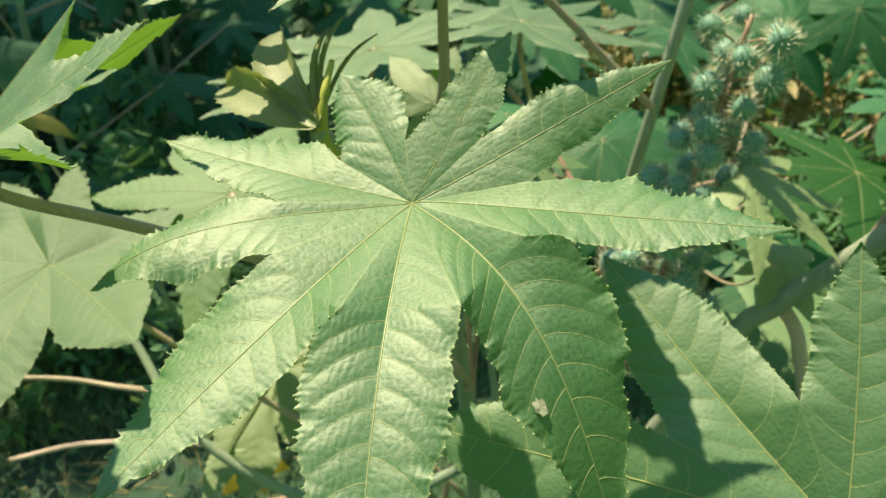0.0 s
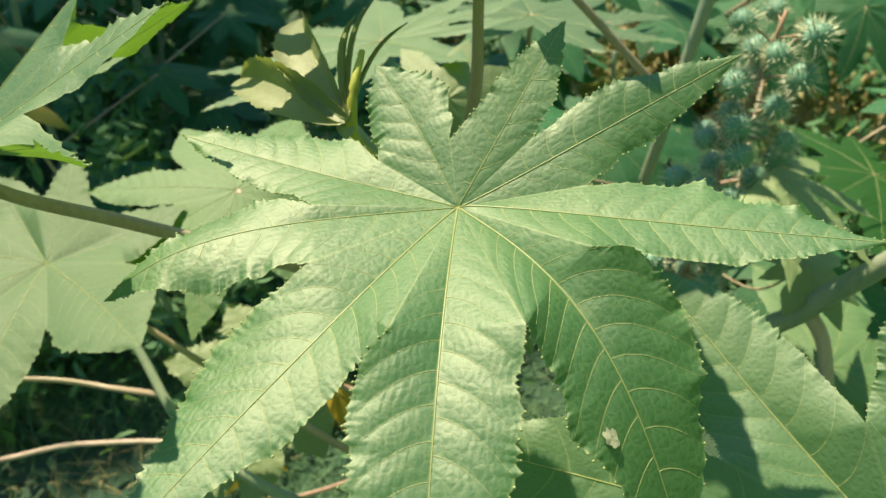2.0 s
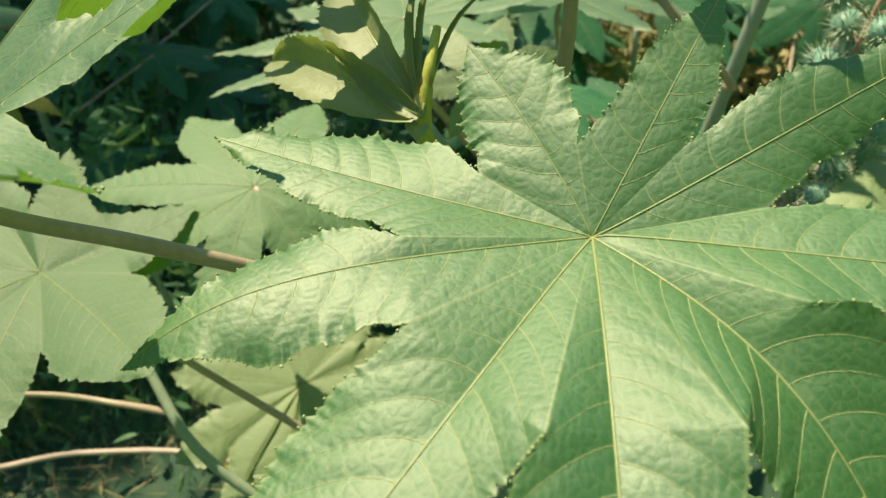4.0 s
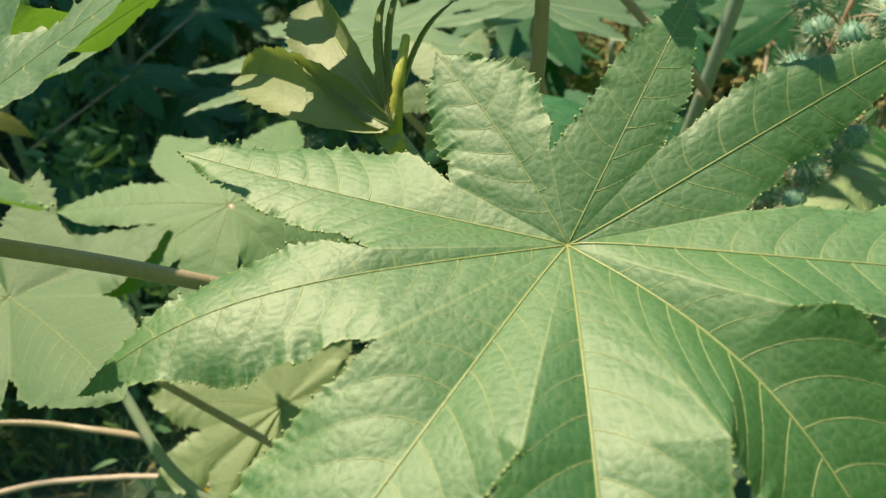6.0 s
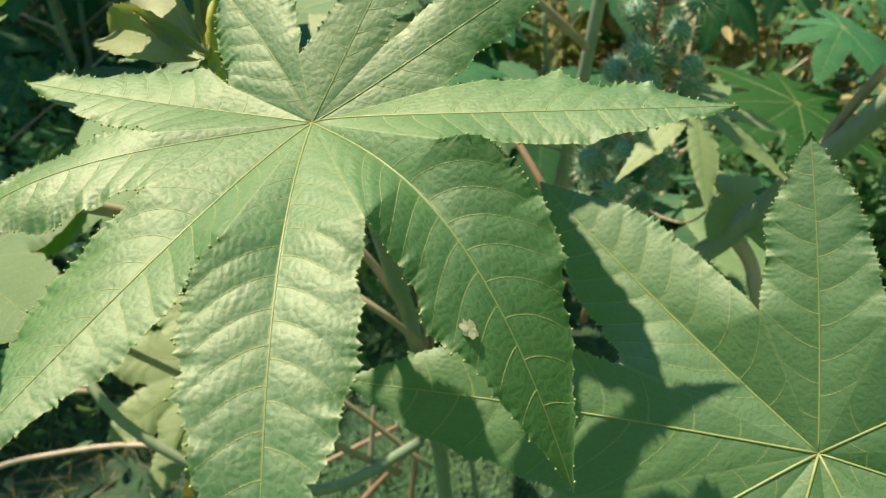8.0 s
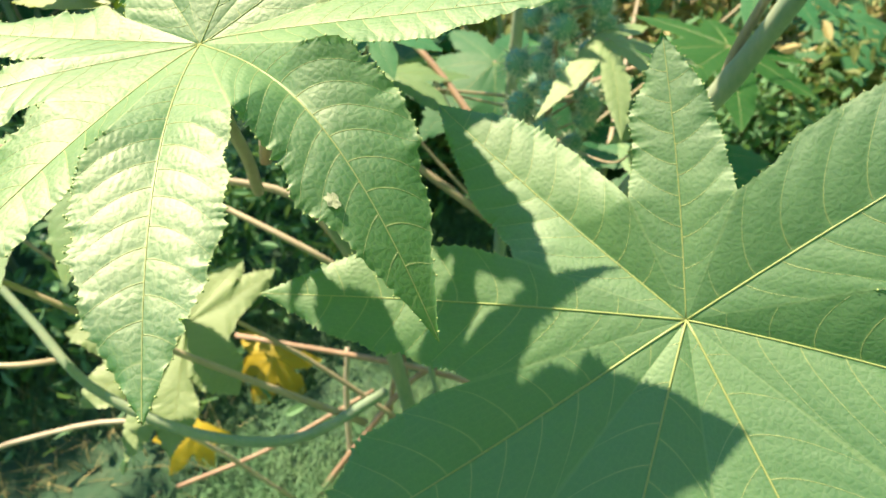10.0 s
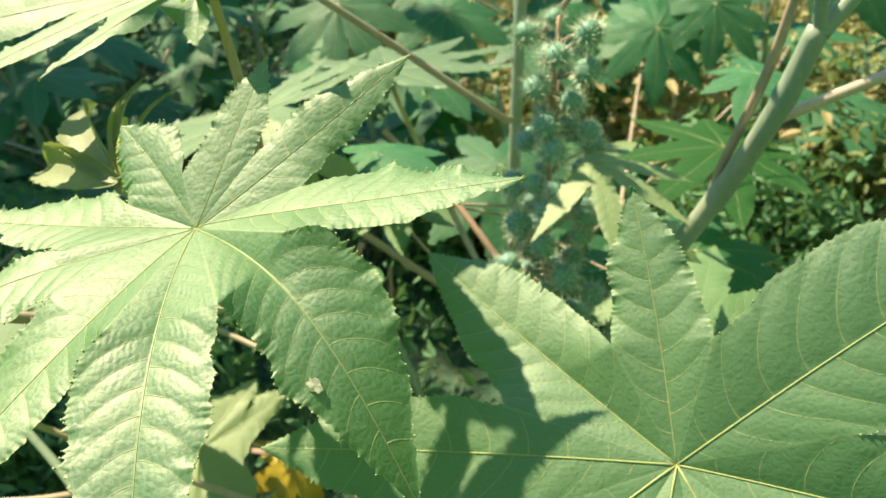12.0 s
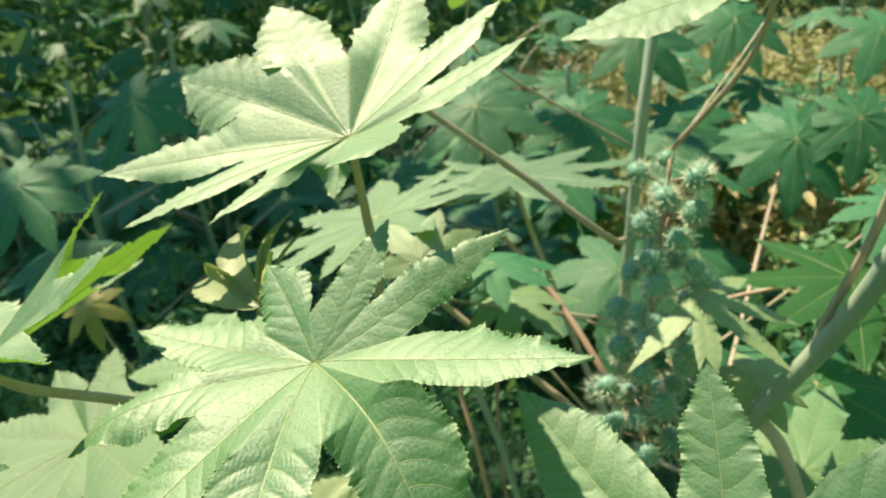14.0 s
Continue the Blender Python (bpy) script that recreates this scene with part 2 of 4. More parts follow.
def lobe_grid(tip, cut_a, cut_b, half, power, arch, twist, style, rng):
    """One lobe of a palmate leaf as two grids, left and right of its midrib. tip and cuts are measured from the leaf's middle.
    power: how late along the lobe its rise or droop sets in; arch: how far its edges hang; twist: how far it rolls over."""
    nA, nB, nC = style["rows"]
    tip, cuts = np.array(tip), (np.array(cut_a), np.array(cut_b))
    flat = np.array((tip[0], tip[1], tip[2] * 0.45 ** power / 0.45))
    L = np.linalg.norm(tip)
    along = flat / np.linalg.norm(flat)
    side = cuts[1] - cuts[0]
    side = side - along * (side @ along)
    side /= np.linalg.norm(side)
    nrm = np.cross(side, along)
    if nrm[2] < 0:
        nrm = -nrm
    m = float(np.clip(np.mean([c @ along for c in cuts]) / L, 0.12, 0.62))
    k = np.arange(nA + nB + 1)
    q = np.clip((k - nA) / nB, 0, 1)
    f = np.where(k <= nA, m * k / nA, m + (1 - m) * q)
    pitch = max(5.0, style["veins"] * min(1.0, L / 0.185))
    bend = style["bend"] * rng.uniform(-1, 1)
    rib = np.stack((tip[0] * f, tip[1] * f, tip[2] * f ** power), -1) + np.outer(bend * L * np.sin(np.pi * f), side) + np.outer(style["sag"] * L * np.sin(np.pi * f), nrm)
    grids, beads = [], []
    halves = half if isinstance(half, tuple) else (half, half)
    for s, cut, half in ((-1, cuts[0], halves[0]), (1, cuts[1], halves[1])):
        d0 = cut - rib[nA]
        w0, h0 = abs(d0 @ side), d0 @ nrm
        W = half
        w = np.interp(q, [0, 0.15, 0.35, 0.5, 0.7, 0.85, 0.94, 1], [w0, 0.35 * w0 + 0.65 * W, W, 0.93 * W, 0.63 * W, 0.33 * W, 0.13 * W, 0])
        w = np.convolve(np.pad(w, 3, mode="edge"), np.ones(7) / 7, "valid")
        w = w * (1 + 0.05 * noise_line(len(k), rng, 14) * np.clip(q * 6, 0, 1))
        w[nA], w[-1] = w0, 0
        nt = max(7, round(style["teeth"] * min(1.0, L / 0.19)))
        stops = np.concatenate(([0.0], np.cumsum(rng.uniform(0.5, 1.6, nt))))
        run = np.interp(q, stops / stops[-1], np.arange(nt + 1))
        ph = run % 1.0
        size = rng.uniform(0.3, 0.8, nt + 3) + (rng.uniform(0, 1, nt + 3) < 0.22) * rng.uniform(0.4, 1.6, nt + 3)
        size = size[run.astype(int)]
        tooth = (np.where(ph < 0.65, ph / 0.65, (1 - ph) / 0.35) ** 0.55 - 0.5) * style["tooth"] * size * (0.6 + 0.55 * q) * np.clip(q * 12, 0, 1) * np.clip((1 - q) * 4, 0.1, 1) * min(1.0, half / 0.026)
        e = d0 - s * side * w0 - nrm * h0
        edge = rib + np.outer(s * w, side) + np.outer(h0 * w / w0 * np.clip(1 - 2.0 * q, 0, 1) ** 2 + (0.1 - arch + s * twist) * w * np.clip(q * 2.5, 0, 1), nrm) + np.outer(np.clip(1 - q / 0.5, 0, 1) ** 2, e)
        A = k <= nA
        edge[A] = np.outer(k[A] / nA, cut)
        width = np.linalg.norm(edge - rib, axis=1)
        v = np.linspace(0, 1, nC + 1) ** 0.9
        P = rib[:, None, :] + (edge - rib)[:, None, :] * v[None, :, None]
        reach = v[None, :] * width[:, None] / L
        p = pitch * (f[:, None] - 2.0 * reach ** 1.55) + (0.35 if s > 0 else 0.0)
        inside = np.sin(np.pi * np.clip(v, 0, 1) ** 0.9)[None, :]
        taper = np.minimum(width / half, 1.0)[:, None]
        z = style["quilt"] * min(1.0, half / 0.03) ** 1.5 * (hump(p) - 0.5) * np.minimum(inside * 2.2, 1.0) * taper
        if style.get("ladder"):
            rung_at = (v[None, :] + 0.04 * np.sin(7 * v[None, :] + 3 * p)) * style["rungs"] * np.clip(width / 0.03, 0.3, 1.2)[:, None] + rng.uniform(0, 2, 64)[np.clip(np.floor(p), 0, 63).astype(int)]
            z = z + style["ladder"] * min(1.0, half / 0.03) ** 2 * (hump(rung_at) - 0.6) * np.abs(np.sin(np.pi * p)) ** 0.5 * np.minimum(v[None, :] * 3, 1) * taper
        z = z + style["puff"] * width[:, None] * inside
        beyond = np.clip(q * 4, 0, 1)[:, None]
        wav = noise_line(len(k), rng, 9) + 0.6 * noise_line(len(k), rng, 30)
        z = z + beyond * (v[None, :] ** 4) * (-style["curl"] * width[:, None] + style["wave"] * min(1.0, half / 0.028) * wav[:, None])
        z[:, 0] = 0
        P = P + z[:, :, None] * nrm
        P = P + (tooth[:, None] * v[None, :] ** 8)[:, :, None] * (s * side + 0.3 * along)
        P = P + (np.abs(tooth)[:, None] * v[None, :] ** 12 * 0.5)[:, :, None] * nrm
        peak = np.nonzero((tooth[1:-1] > tooth[:-2]) & (tooth[1:-1] >= tooth[2:]) & (q[1:-1] > 0.01))[0] + 1
        beads.extend(P[j, -1] for j in peak)
        grids.append((s, P, p, np.broadcast_to(v, p.shape), nrm))
    return rib, nrm, grids, beads


def noise_line(n, rng, knots):
    return np.interp(np.linspace(0, 1, n), np.linspace(0, 1, knots), rng.normal(0, 1, knots))


STYLE = dict(rows=(16, 64, 10), sag=0.0, bend=0.02, teeth=34, tooth=0.0032, veins=12, quilt=0.0013, puff=0.02, curl=0.05, wave=0.001)
LOWER = dict(STYLE, rows=(8, 40, 6), teeth=13, tooth=0.006, quilt=0.0008)
ROUGH = dict(STYLE, rows=(5, 22, 4), teeth=9, tooth=0.009, quilt=0.0)


def leaf_meshes(name, lobes, cuts, mat, style, seed, fine_veins=False):
    """Meshes of a palmate leaf whose lobes reach (right, ahead, up, half width) from its middle; cuts are the notches after each lobe."""
    rng = np.random.default_rng(seed)
    V, F, UV, off = [], [], [], 0
    ribs, side_v, glands = [], [], []
    for i, (x, y, z, half, *more) in enumerate(lobes):
        rib, nrm, grids, beads = lobe_grid((x, y, z), cuts[i - 1], cuts[i], half, more[0] if more else 1.5, more[1] if len(more) > 1 else 0.1, more[2] if len(more) > 2 else 0.0, style, rng)
        glands += beads
        n = len(rib)
        L = float(np.linalg.norm((x, y, z)))
        r = [max(0.00022, 0.0026 * L * (1 - 0.75 * j / (n - 1))) for j in range(n)]
        ribs.append(tube([Vector(p + nrm * 0.25 * w) for p, w in zip(rib[::2], r[::2])], r[::2], 6))
        for s, P, p, v, nn in grids:
            R, C = p.shape
            idx = off + np.arange(R * C).reshape(R, C)
            V.append(P.reshape(-1, 3))
            a, b, c, d = idx[:-1, :-1], idx[1:, :-1], idx[1:, 1:], idx[:-1, 1:]
            quad = np.stack((a, d, c, b) if s > 0 else (a, b, c, d), -1).reshape(-1, 4)
            F.append(quad)
            UV.append(np.stack((p, v), -1).reshape(-1, 2))
            off += R * C
            if fine_veins:
                for kv in range(1, int(p.max() * 0.97)):
                    pts = []
                    for j in range(0, C - 1):
                        col = p[:, j]
                        if not (col.min() < kv < col.max()):
                            break
                        row = np.interp(kv, col, np.arange(R))
                        lo = int(row)
                        t = row - lo
                        hi = min(lo + 1, R - 1)
                        pts.append(Vector(P[lo, j] * (1 - t) + P[hi, j] * t + nn * 0.00003))
                    if len(pts) > 3 and (pts[-1] - pts[0]).length > 0.006:
                        side_v.append(tube(pts, [0.00016 * (1 - 0.7 * j / len(pts)) for j in range(len(pts))], 4))
    V, F, UV = np.concatenate(V), np.concatenate(F), np.concatenate(UV)
    key = np.round(V * 20000).astype(np.int64)
    _, first, inv = np.unique(key, axis=0, return_index=True, return_inverse=True)
    inv = inv.ravel()
    faces, uvs = [], []
    W = inv[F]
    for quad, raw in zip(W, F):
        seen, loop = [], []
        for a, b in zip(quad, raw):
            if a not in seen:
                seen.append(a)
                loop.append(b)
        if len(seen) > 2:
            faces.append(seen)
            uvs.extend(UV[loop])
    blade = mesh_from(name, V[first], faces, mat, uvs)
    rib_meshes = [mesh_from("midrib", v, f, M_VEIN) for v, f in ribs]
    fine = None
    if side_v:
        vv, ff = [], []
        for v, f in side_v:
            o = len(vv)
            vv += v
            ff += [tuple(i + o for i in face) for face in f]
        fine = [mesh_from("side_vein", vv, ff, M_SIDEVEIN)]
        vv, ff = [], []
        for c in glands:
            o, r = len(vv), 0.0005 * rng.uniform(0.5, 1.5)
            vv += [c + np.array(d) * r for d in ((1, 0, 0), (-1, 0, 0), (0, 1, 0), (0, -1, 0), (0, 0, 1.2), (0, 0, -1.2))]
            ff += [(o + a, o + b, o + d) for a, b, d in ((0, 2, 4), (2, 1, 4), (1, 3, 4), (3, 0, 4), (2, 0, 5), (1, 2, 5), (3, 1, 5), (0, 3, 5))]
        fine.append(mesh_from("margin_gland", vv, ff, M_GLAND))
    return blade, rib_meshes, fine


def put_leaf(parent, meshes, m, label="", petiole=None, r=(0.004, 0.003), petiole_mat=None):
    blade, ribs, fine = meshes
    leaf = part("leaf", blade, parent, label, m)
    for me in ribs:
        part("midrib", me, leaf)
    for me in fine or ():
        tagged(part(me.name.split(".")[0], me, leaf), kind="stuff")
    if petiole:
        inv = m.inverted()
        path = smooth_path([inv @ Vector(p) for p in petiole], 20)
        v, f = tube(path, [r[0] + (r[1] - r[0]) * i / 19 for i in range(20)], 8)
        part("petiole", mesh_from("petiole", v, f, petiole_mat or M_PETIOLE), leaf)
    return leaf


def round_leaf(size, count, droop, seed, gap=40, slim=0.17, cut=0.42, back=0.55):
    """Lobes and notches of an ordinary leaf: the longest lobe points ahead (+y)."""
    rng = random.Random(seed)
    span = 360 - gap
    az = [-span / 2 + span * i / (count - 1) + rng.uniform(-4, 4) for i in range(count)]
    lens = [size * (back + (1 - back) * math.cos(radians(a) / 2) ** 0.8) * rng.uniform(0.92, 1.06) for a in az]
    lobes, cuts = [], []
    for i in range(count):
        a, l = radians(az[i]), lens[i]
        lobes.append((math.sin(a) * l, math.cos(a) * l, -droop * l * rng.uniform(0.6, 1.4), slim * l * rng.uniform(0.9, 1.1)))
        j = (i + 1) % count
        b = az[i] + (((az[j] - az[i]) % 360) / 2)
        c = cut * min(lens[i], lens[j]) * rng.uniform(0.9, 1.1) * (0.75 if j == 0 else 1)
        cuts.append((math.sin(radians(b)) * c, math.cos(radians(b)) * c, -droop * c * 0.6 + 0.01 * size))
    return lobes, cuts


def facing(at, ahead, normal):
    """A pose for a leaf: middle at a place, longest lobe ahead, upper side along normal."""
    n = Vector(normal).normalized()
    y = Vector(ahead)
    y = (y - n * y.dot(n)).normalized()
    x = y.cross(n)
    return Matrix.Translation(at) @ Matrix((x, y, n)).transposed().to_4x4()


def lying(at, ahead, normal):
    """The same, but with the longest lobe exactly ahead."""
    y = Vector(ahead).normalized()
    n = Vector(normal)
    n = (n - y * n.dot(y)).normalized()
    return Matrix.Translation(at) @ Matrix((y.cross(n), y, n)).transposed().to_4x4()


def thing(name, at, label, category, group=""):
    return tagged(new(name), label, category, group) if at is None else _empty(name, at, label, category, group)


def _empty(name, at, label, category, group):
    ob = new(name)
    ob.location = at
    return tagged(ob, label, category, group)


# ---- ground ----
def build_ground():
    bm = bmesh.new()
    xs = np.concatenate(([-400, -60, -15, -6], np.linspace(-3, 4, 29), [6, 9, 20, 70, 400]))
    ys = np.concatenate(([-400, -60, -12, -4, -1.5], np.linspace(-0.5, 6, 27), [8, 12, 25, 80, 400]))
    grid = []
    for y in ys:
        row = []
        for x in xs:
            near = max(0.0, 1 - max(abs(x), abs(y)) / 20)
            row.append(bm.verts.new((x, y, (0.05 * noise.noise(Vector((x * 1.1, y * 1.1, 0))) + 0.02 * noise.noise(Vector((x * 4, y * 4, 3)))) * near)))
        grid.append(row)
    for j in range(len(ys) - 1):
        for i in range(len(xs) - 1):
            bm.faces.new((grid[j][i], grid[j][i + 1], grid[j + 1][i + 1], grid[j + 1][i]))
    me = bpy.data.meshes.new("ground")
    bm.to_mesh(me)
    me.polygons.foreach_set("use_smooth", [True] * len(me.polygons))
    me.materials.append(M_SOIL)
    tagged(new("ground", me), "dark bare soil with sparse weeds between the plants", "ground", kind="structure")


build_ground()


def build_road():
    """A concrete lane behind the weeds, with a raised edge."""
    bm = bmesh.new()
    n = 24
    for near, far, top in ((5.9, 8.6, 0.03), (5.75, 5.9, 0.11)):
        rows = []
        for i in range(n + 1):
            a = radians(1 + 60 * i / n)
            ring = []
            for d, z in ((near, -0.06), (near, top), (far, top), (far, -0.06)):
                ring.append(bm.verts.new((d * math.sin(a), d * math.cos(a), z + 0.008 * noise.noise(Vector((i * 0.7, d, 2))))))
            rows.append(ring)
        for i in range(n):
            for k in range(3):
                bm.faces.new((rows[i][k], rows[i + 1][k], rows[i + 1][k + 1], rows[i][k + 1]))
        bm.faces.new(rows[0])
        bm.faces.new(rows[-1][::-1])
    me = bpy.data.meshes.new("road")
    bm.to_mesh(me)
    me.materials.append(M_ROAD)
    tagged(new("road", me), "pale worn concrete lane with a low kerb", "road", kind="structure")


build_road()


def blades(name, count, xr, yr, h, w, mat, label, category, seed, lean=0.5, keep=None):
    """Grass or weeds: many bent blades in one mesh."""
    rng = np.random.default_rng(seed)
    verts, faces = [], []
    made = 0
    while made < count:
        x, y = rng.uniform(*xr), rng.uniform(*yr)
        if keep and noise.noise(Vector((x * keep, y * keep, seed))) < rng.uniform(-0.3, 0.3):
            continue
        made += 1
        a, hh, ww = rng.uniform(0, 6.283), h * rng.uniform(0.4, 1.3), w * rng.uniform(0.6, 1.3)
        l = lean * rng.uniform(0.2, 1.4) * hh
        dx, dy = math.cos(a), math.sin(a)
        o = len(verts)
        for t, k in ((0, 1), (0.5, 0.8), (1, 0.0)):
            cx, cy, cz = x + dx * l * t * t, y + dy * l * t * t, hh * (t - 0.2 * t * t * lean)
            if k:
                verts += [(cx - dy * ww * k, cy + dx * ww * k, cz - 0.02), (cx + dy * ww * k, cy - dx * ww * k, cz - 0.02)]
            else:
                verts.append((cx, cy, cz))
        faces += [(o, o + 1, o + 3, o + 2), (o + 2, o + 3, o + 4)]
    tagged(new(name, mesh_from(name, verts, faces, mat, smooth=False)), label, category, kind="stuff")


blades("grass", 30000, (-2.4, 2.0), (0.3, 3.6), 0.06, 0.0026, M_GRASS, "short dark green grass and weeds on the soil", "grass", 3, 0.9, 1.6)

blades("grass", 60000, (-1.7, 0.5), (0.4, 2.2), 0.06, 0.0022, M_GRASS, "dense low grass and moss on the soil", "grass", 13, 1.2, 2.6)

blades("dry_grass", 1700, (-1.5, -0.35), (0.65, 1.6), 0.07, 0.0022, M_DRY, "pale dry grass among the green", "grass", 23, 1.1, 3.2)

# ---- the young plant with the large lit leaf ----
young = thing("castor_plant", (-0.04, 0.62, 0), "young castor bean plant with pale green star-shaped leaves", "plant")
young.location = (0, 0, 0)
stalk("stem", [(0.06, 0.78, -0.02), (0.045, 0.72, 0.4), (0.022, 0.65, 0.66), (0.01, 0.53, 0.83), (-0.008, 0.47, 0.955), (-0.05, 0.425, 1.03), (-0.075, 0.395, 1.078)], 0.012, 0.005, M_STEM, young, "", 30, 0.16)

MAIN = [(0.05, 0.062, 0.066, 0.014, 1.0), (0.126, 0.037, 0.059, (0.017, 0.014), 1.1, 0.12, -0.2), (0.162, -0.049, 0.015, (0.027, 0.019), 0.6, 0.15, -0.16), (0.087, -0.127, -0.095, (0.037, 0.026), 3.1, 0.08, -0.06), (-0.014, -0.178, -0.062, (0.029, 0.03), 2.3, 0.0, 0.05),
        (-0.109, -0.141, -0.042, (0.02, 0.036), 1.5, 0.25), (-0.15, -0.034, -0.028, (0.024, 0.02), 5.0, 0.3), (-0.138, 0.059, 0.0065, (0.019, 0.029), 0.7), (-0.04, 0.069, 0.041, 0.021, 0.9)]
MAIN_CUTS = [(0.032, 0.021, 0.023), (0.057, 0.002, 0.011), (0.05, -0.046, 0.01), (0.022, -0.082, 0.001), (-0.026, -0.081, -0.002),
             (-0.06, -0.041, -0.002), (-0.062, -0.006, 0.004), (-0.0367, 0.026, 0.0095), (-0.004, 0.024, 0.022)]
HERO = dict(STYLE, rows=(26, 150, 36), tooth=0.003, quilt=0.00056, wave=0.0014, veins=15, ladder=0.00018, rungs=11)
main_leaf = put_leaf(young, leaf_meshes("leaf", MAIN, MAIN_CUTS, M_LEAF, HERO, 1, True), pose(-0.015, 0.304, 1.079), "broad waxy pale green leaf, nine toothed lobes",
         [(-0.015, 0.304, 1.078), (-0.018, 0.33, 1.03), (-0.03, 0.42, 0.96), (-0.04, 0.48, 0.9)], (0.0035, 0.005))


def on_blade(leaf, x, y):
    """The place on the upper side of a leaf over x, y of its own frame."""
    tree = BVHTree.FromPolygons([v.co for v in leaf.data.vertices], [p.vertices for p in leaf.data.polygons])
    for step in range(12):
        at, normal, _, _ = tree.ray_cast(Vector((x + 0.002 * step, y, 1)), Vector((0, 0, -1)))
        if at:
            return facing(at + normal * 0.0008, (0.5, -0.85, 0), normal)


def ragged_patch():
    rng = random.Random(6)
    verts, faces = [Vector((0, 0, 0.0006))], []
    for i in range(18):
        a = 2 * math.pi * i / 18
        r = 0.0027 * rng.uniform(0.7, 1.2)
        verts.append(Vector((math.cos(a) * r, 1.5 * math.sin(a) * r, rng.uniform(-0.0004, 0.0012))))
    for i in range(18):
        faces.append((0, 1 + i, 1 + (i + 1) % 18))
    return mesh_from("torn_patch", verts, faces, M_PAPER)


part("torn_patch", ragged_patch(), main_leaf, "whitish papery insect-eaten patch", on_blade(main_leaf, 0.0535, -0.099))

UPPER = [(-0.074, 0.128, 0.1, 0.036, 1.0), (0.048, 0.148, 0.107, 0.032, 1.0), (0.129, 0.048, 0.081, 0.024, 1.0), (0.142, -0.022, 0.058, 0.02, 1.2), (0.052, -0.112, 0.016, (0.022, 0.04), 1.0), (-0.008, -0.055, -0.032, 0.011, 1.5),
         (-0.088, -0.092, -0.028, 0.011, 1.5), (-0.171, -0.052, -0.036, 0.017, 1.5), (-0.223, 0.028, -0.011, 0.021, 1.2), (-0.157, 0.088, 0.052, 0.036, 1.0)]
UPPER_CUTS = [(-0.001, 0.058, 0.054), (0.058, 0.05, 0.05), (0.06, 0.0, 0.03), (0.042, -0.03, 0.012), (0.0, -0.05, 0.0), (-0.028, -0.034, -0.008), (-0.06, -0.029, -0.01), (-0.08, -0.003, -0.006),
              (-0.096, 0.04, 0.022), (-0.056, 0.058, 0.053)]
put_leaf(young, leaf_meshes("leaf", UPPER, UPPER_CUTS, M_LEAF, LOWER, 2), pose(-0.003, 0.472, 1.179), "sunlit pale leaf held above the others",
         [(-0.003, 0.472, 1.178), (0.0, 0.465, 1.12), (-0.002, 0.47, 1.05), (-0.03, 0.49, 0.92)], (0.003, 0.005))

SIDE = [(0.02, 0.22, -0.01, 0.016, 1.0), (0.08, 0.18, 0.035, 0.018, 1.0), (0.08, 0.088, 0.094, 0.018, 1.0), (0.123, 0.012, 0.077, 0.022, 1.0), (0.123, -0.123, 0.068, 0.034, 1.0), (0.085, -0.122, 0.168, 0.024, 1.0), (0.0, -0.15, 0.0, 0.028), (-0.12, -0.1, -0.02, 0.03), (-0.15, 0.03, 0.0, 0.03), (-0.08, 0.13, 0.0, 0.026)]
SIDE_CUTS = [(0.035, 0.1, 0.02), (0.05, 0.07, 0.05), (0.06, 0.03, 0.05), (0.06, -0.02, 0.035), (0.06, -0.06, 0.06), (0.02, -0.06, 0.02), (-0.04, -0.07, -0.005), (-0.07, -0.025, -0.01), (-0.06, 0.05, 0.0), (-0.015, 0.08, 0.005)]
put_leaf(young, leaf_meshes("leaf", SIDE, SIDE_CUTS, M_LEAF, LOWER, 3, True), pose(-0.27, 0.35, 1.075), "pale green leaf on a brown stalk",
         [(-0.27, 0.35, 1.074), (-0.245, 0.36, 1.05), (-0.19, 0.385, 1.016), (-0.08, 0.45, 0.93)], (0.0035, 0.0045))

HIGH = [(0.0, 0.2, 0.0, 0.036, 1.2), (0.075, 0.07, 0.05, 0.018), (0.17, 0.02, 0.0, 0.03), (0.11, -0.12, 0.0, 0.03), (0.0, -0.16, 0.0, 0.03), (-0.07, -0.09, 0.02, 0.02), (-0.075, 0.06, 0.025, 0.02)]
HIGH_CUTS = [(0.035, 0.06, 0.005), (0.06, 0.03, 0.005), (0.08, -0.03, 0.005), (0.035, -0.075, 0.005), (-0.025, -0.065, 0.008), (-0.04, -0.01, 0.01), (-0.03, 0.06, 0.005)]
H_LEAF = leaf_meshes("leaf", HIGH, HIGH_CUTS, M_LEAF, LOWER, 18)
A_LEAF = leaf_meshes("leaf", *round_leaf(0.2, 8, 0.25, 11), M_LEAF3, LOWER, 11, True)
F_LEAF = leaf_meshes("leaf", *round_leaf(0.2, 9, -0.02, 16, 30, 0.12, 0.45, 0.75), M_LEAF, LOWER, 16)
# far leaves B and C carry the shade tone in their green
B_LEAF = leaf_meshes("leaf", *round_leaf(0.2, 9, 0.35, 12, 30, 0.16, 0.38), M_FAR_SHADE, ROUGH, 12)
C_LEAF = leaf_meshes("leaf", *round_leaf(0.2, 7, 0.3, 13, 60, 0.19, 0.45), M_FAR_SHADE, ROUGH, 13)
D_LEAF = leaf_meshes("leaf", *round_leaf(0.16, 5, 0.35, 19, 170, 0.13, 0.2, 0.8), M_PALE, LOWER, 19)
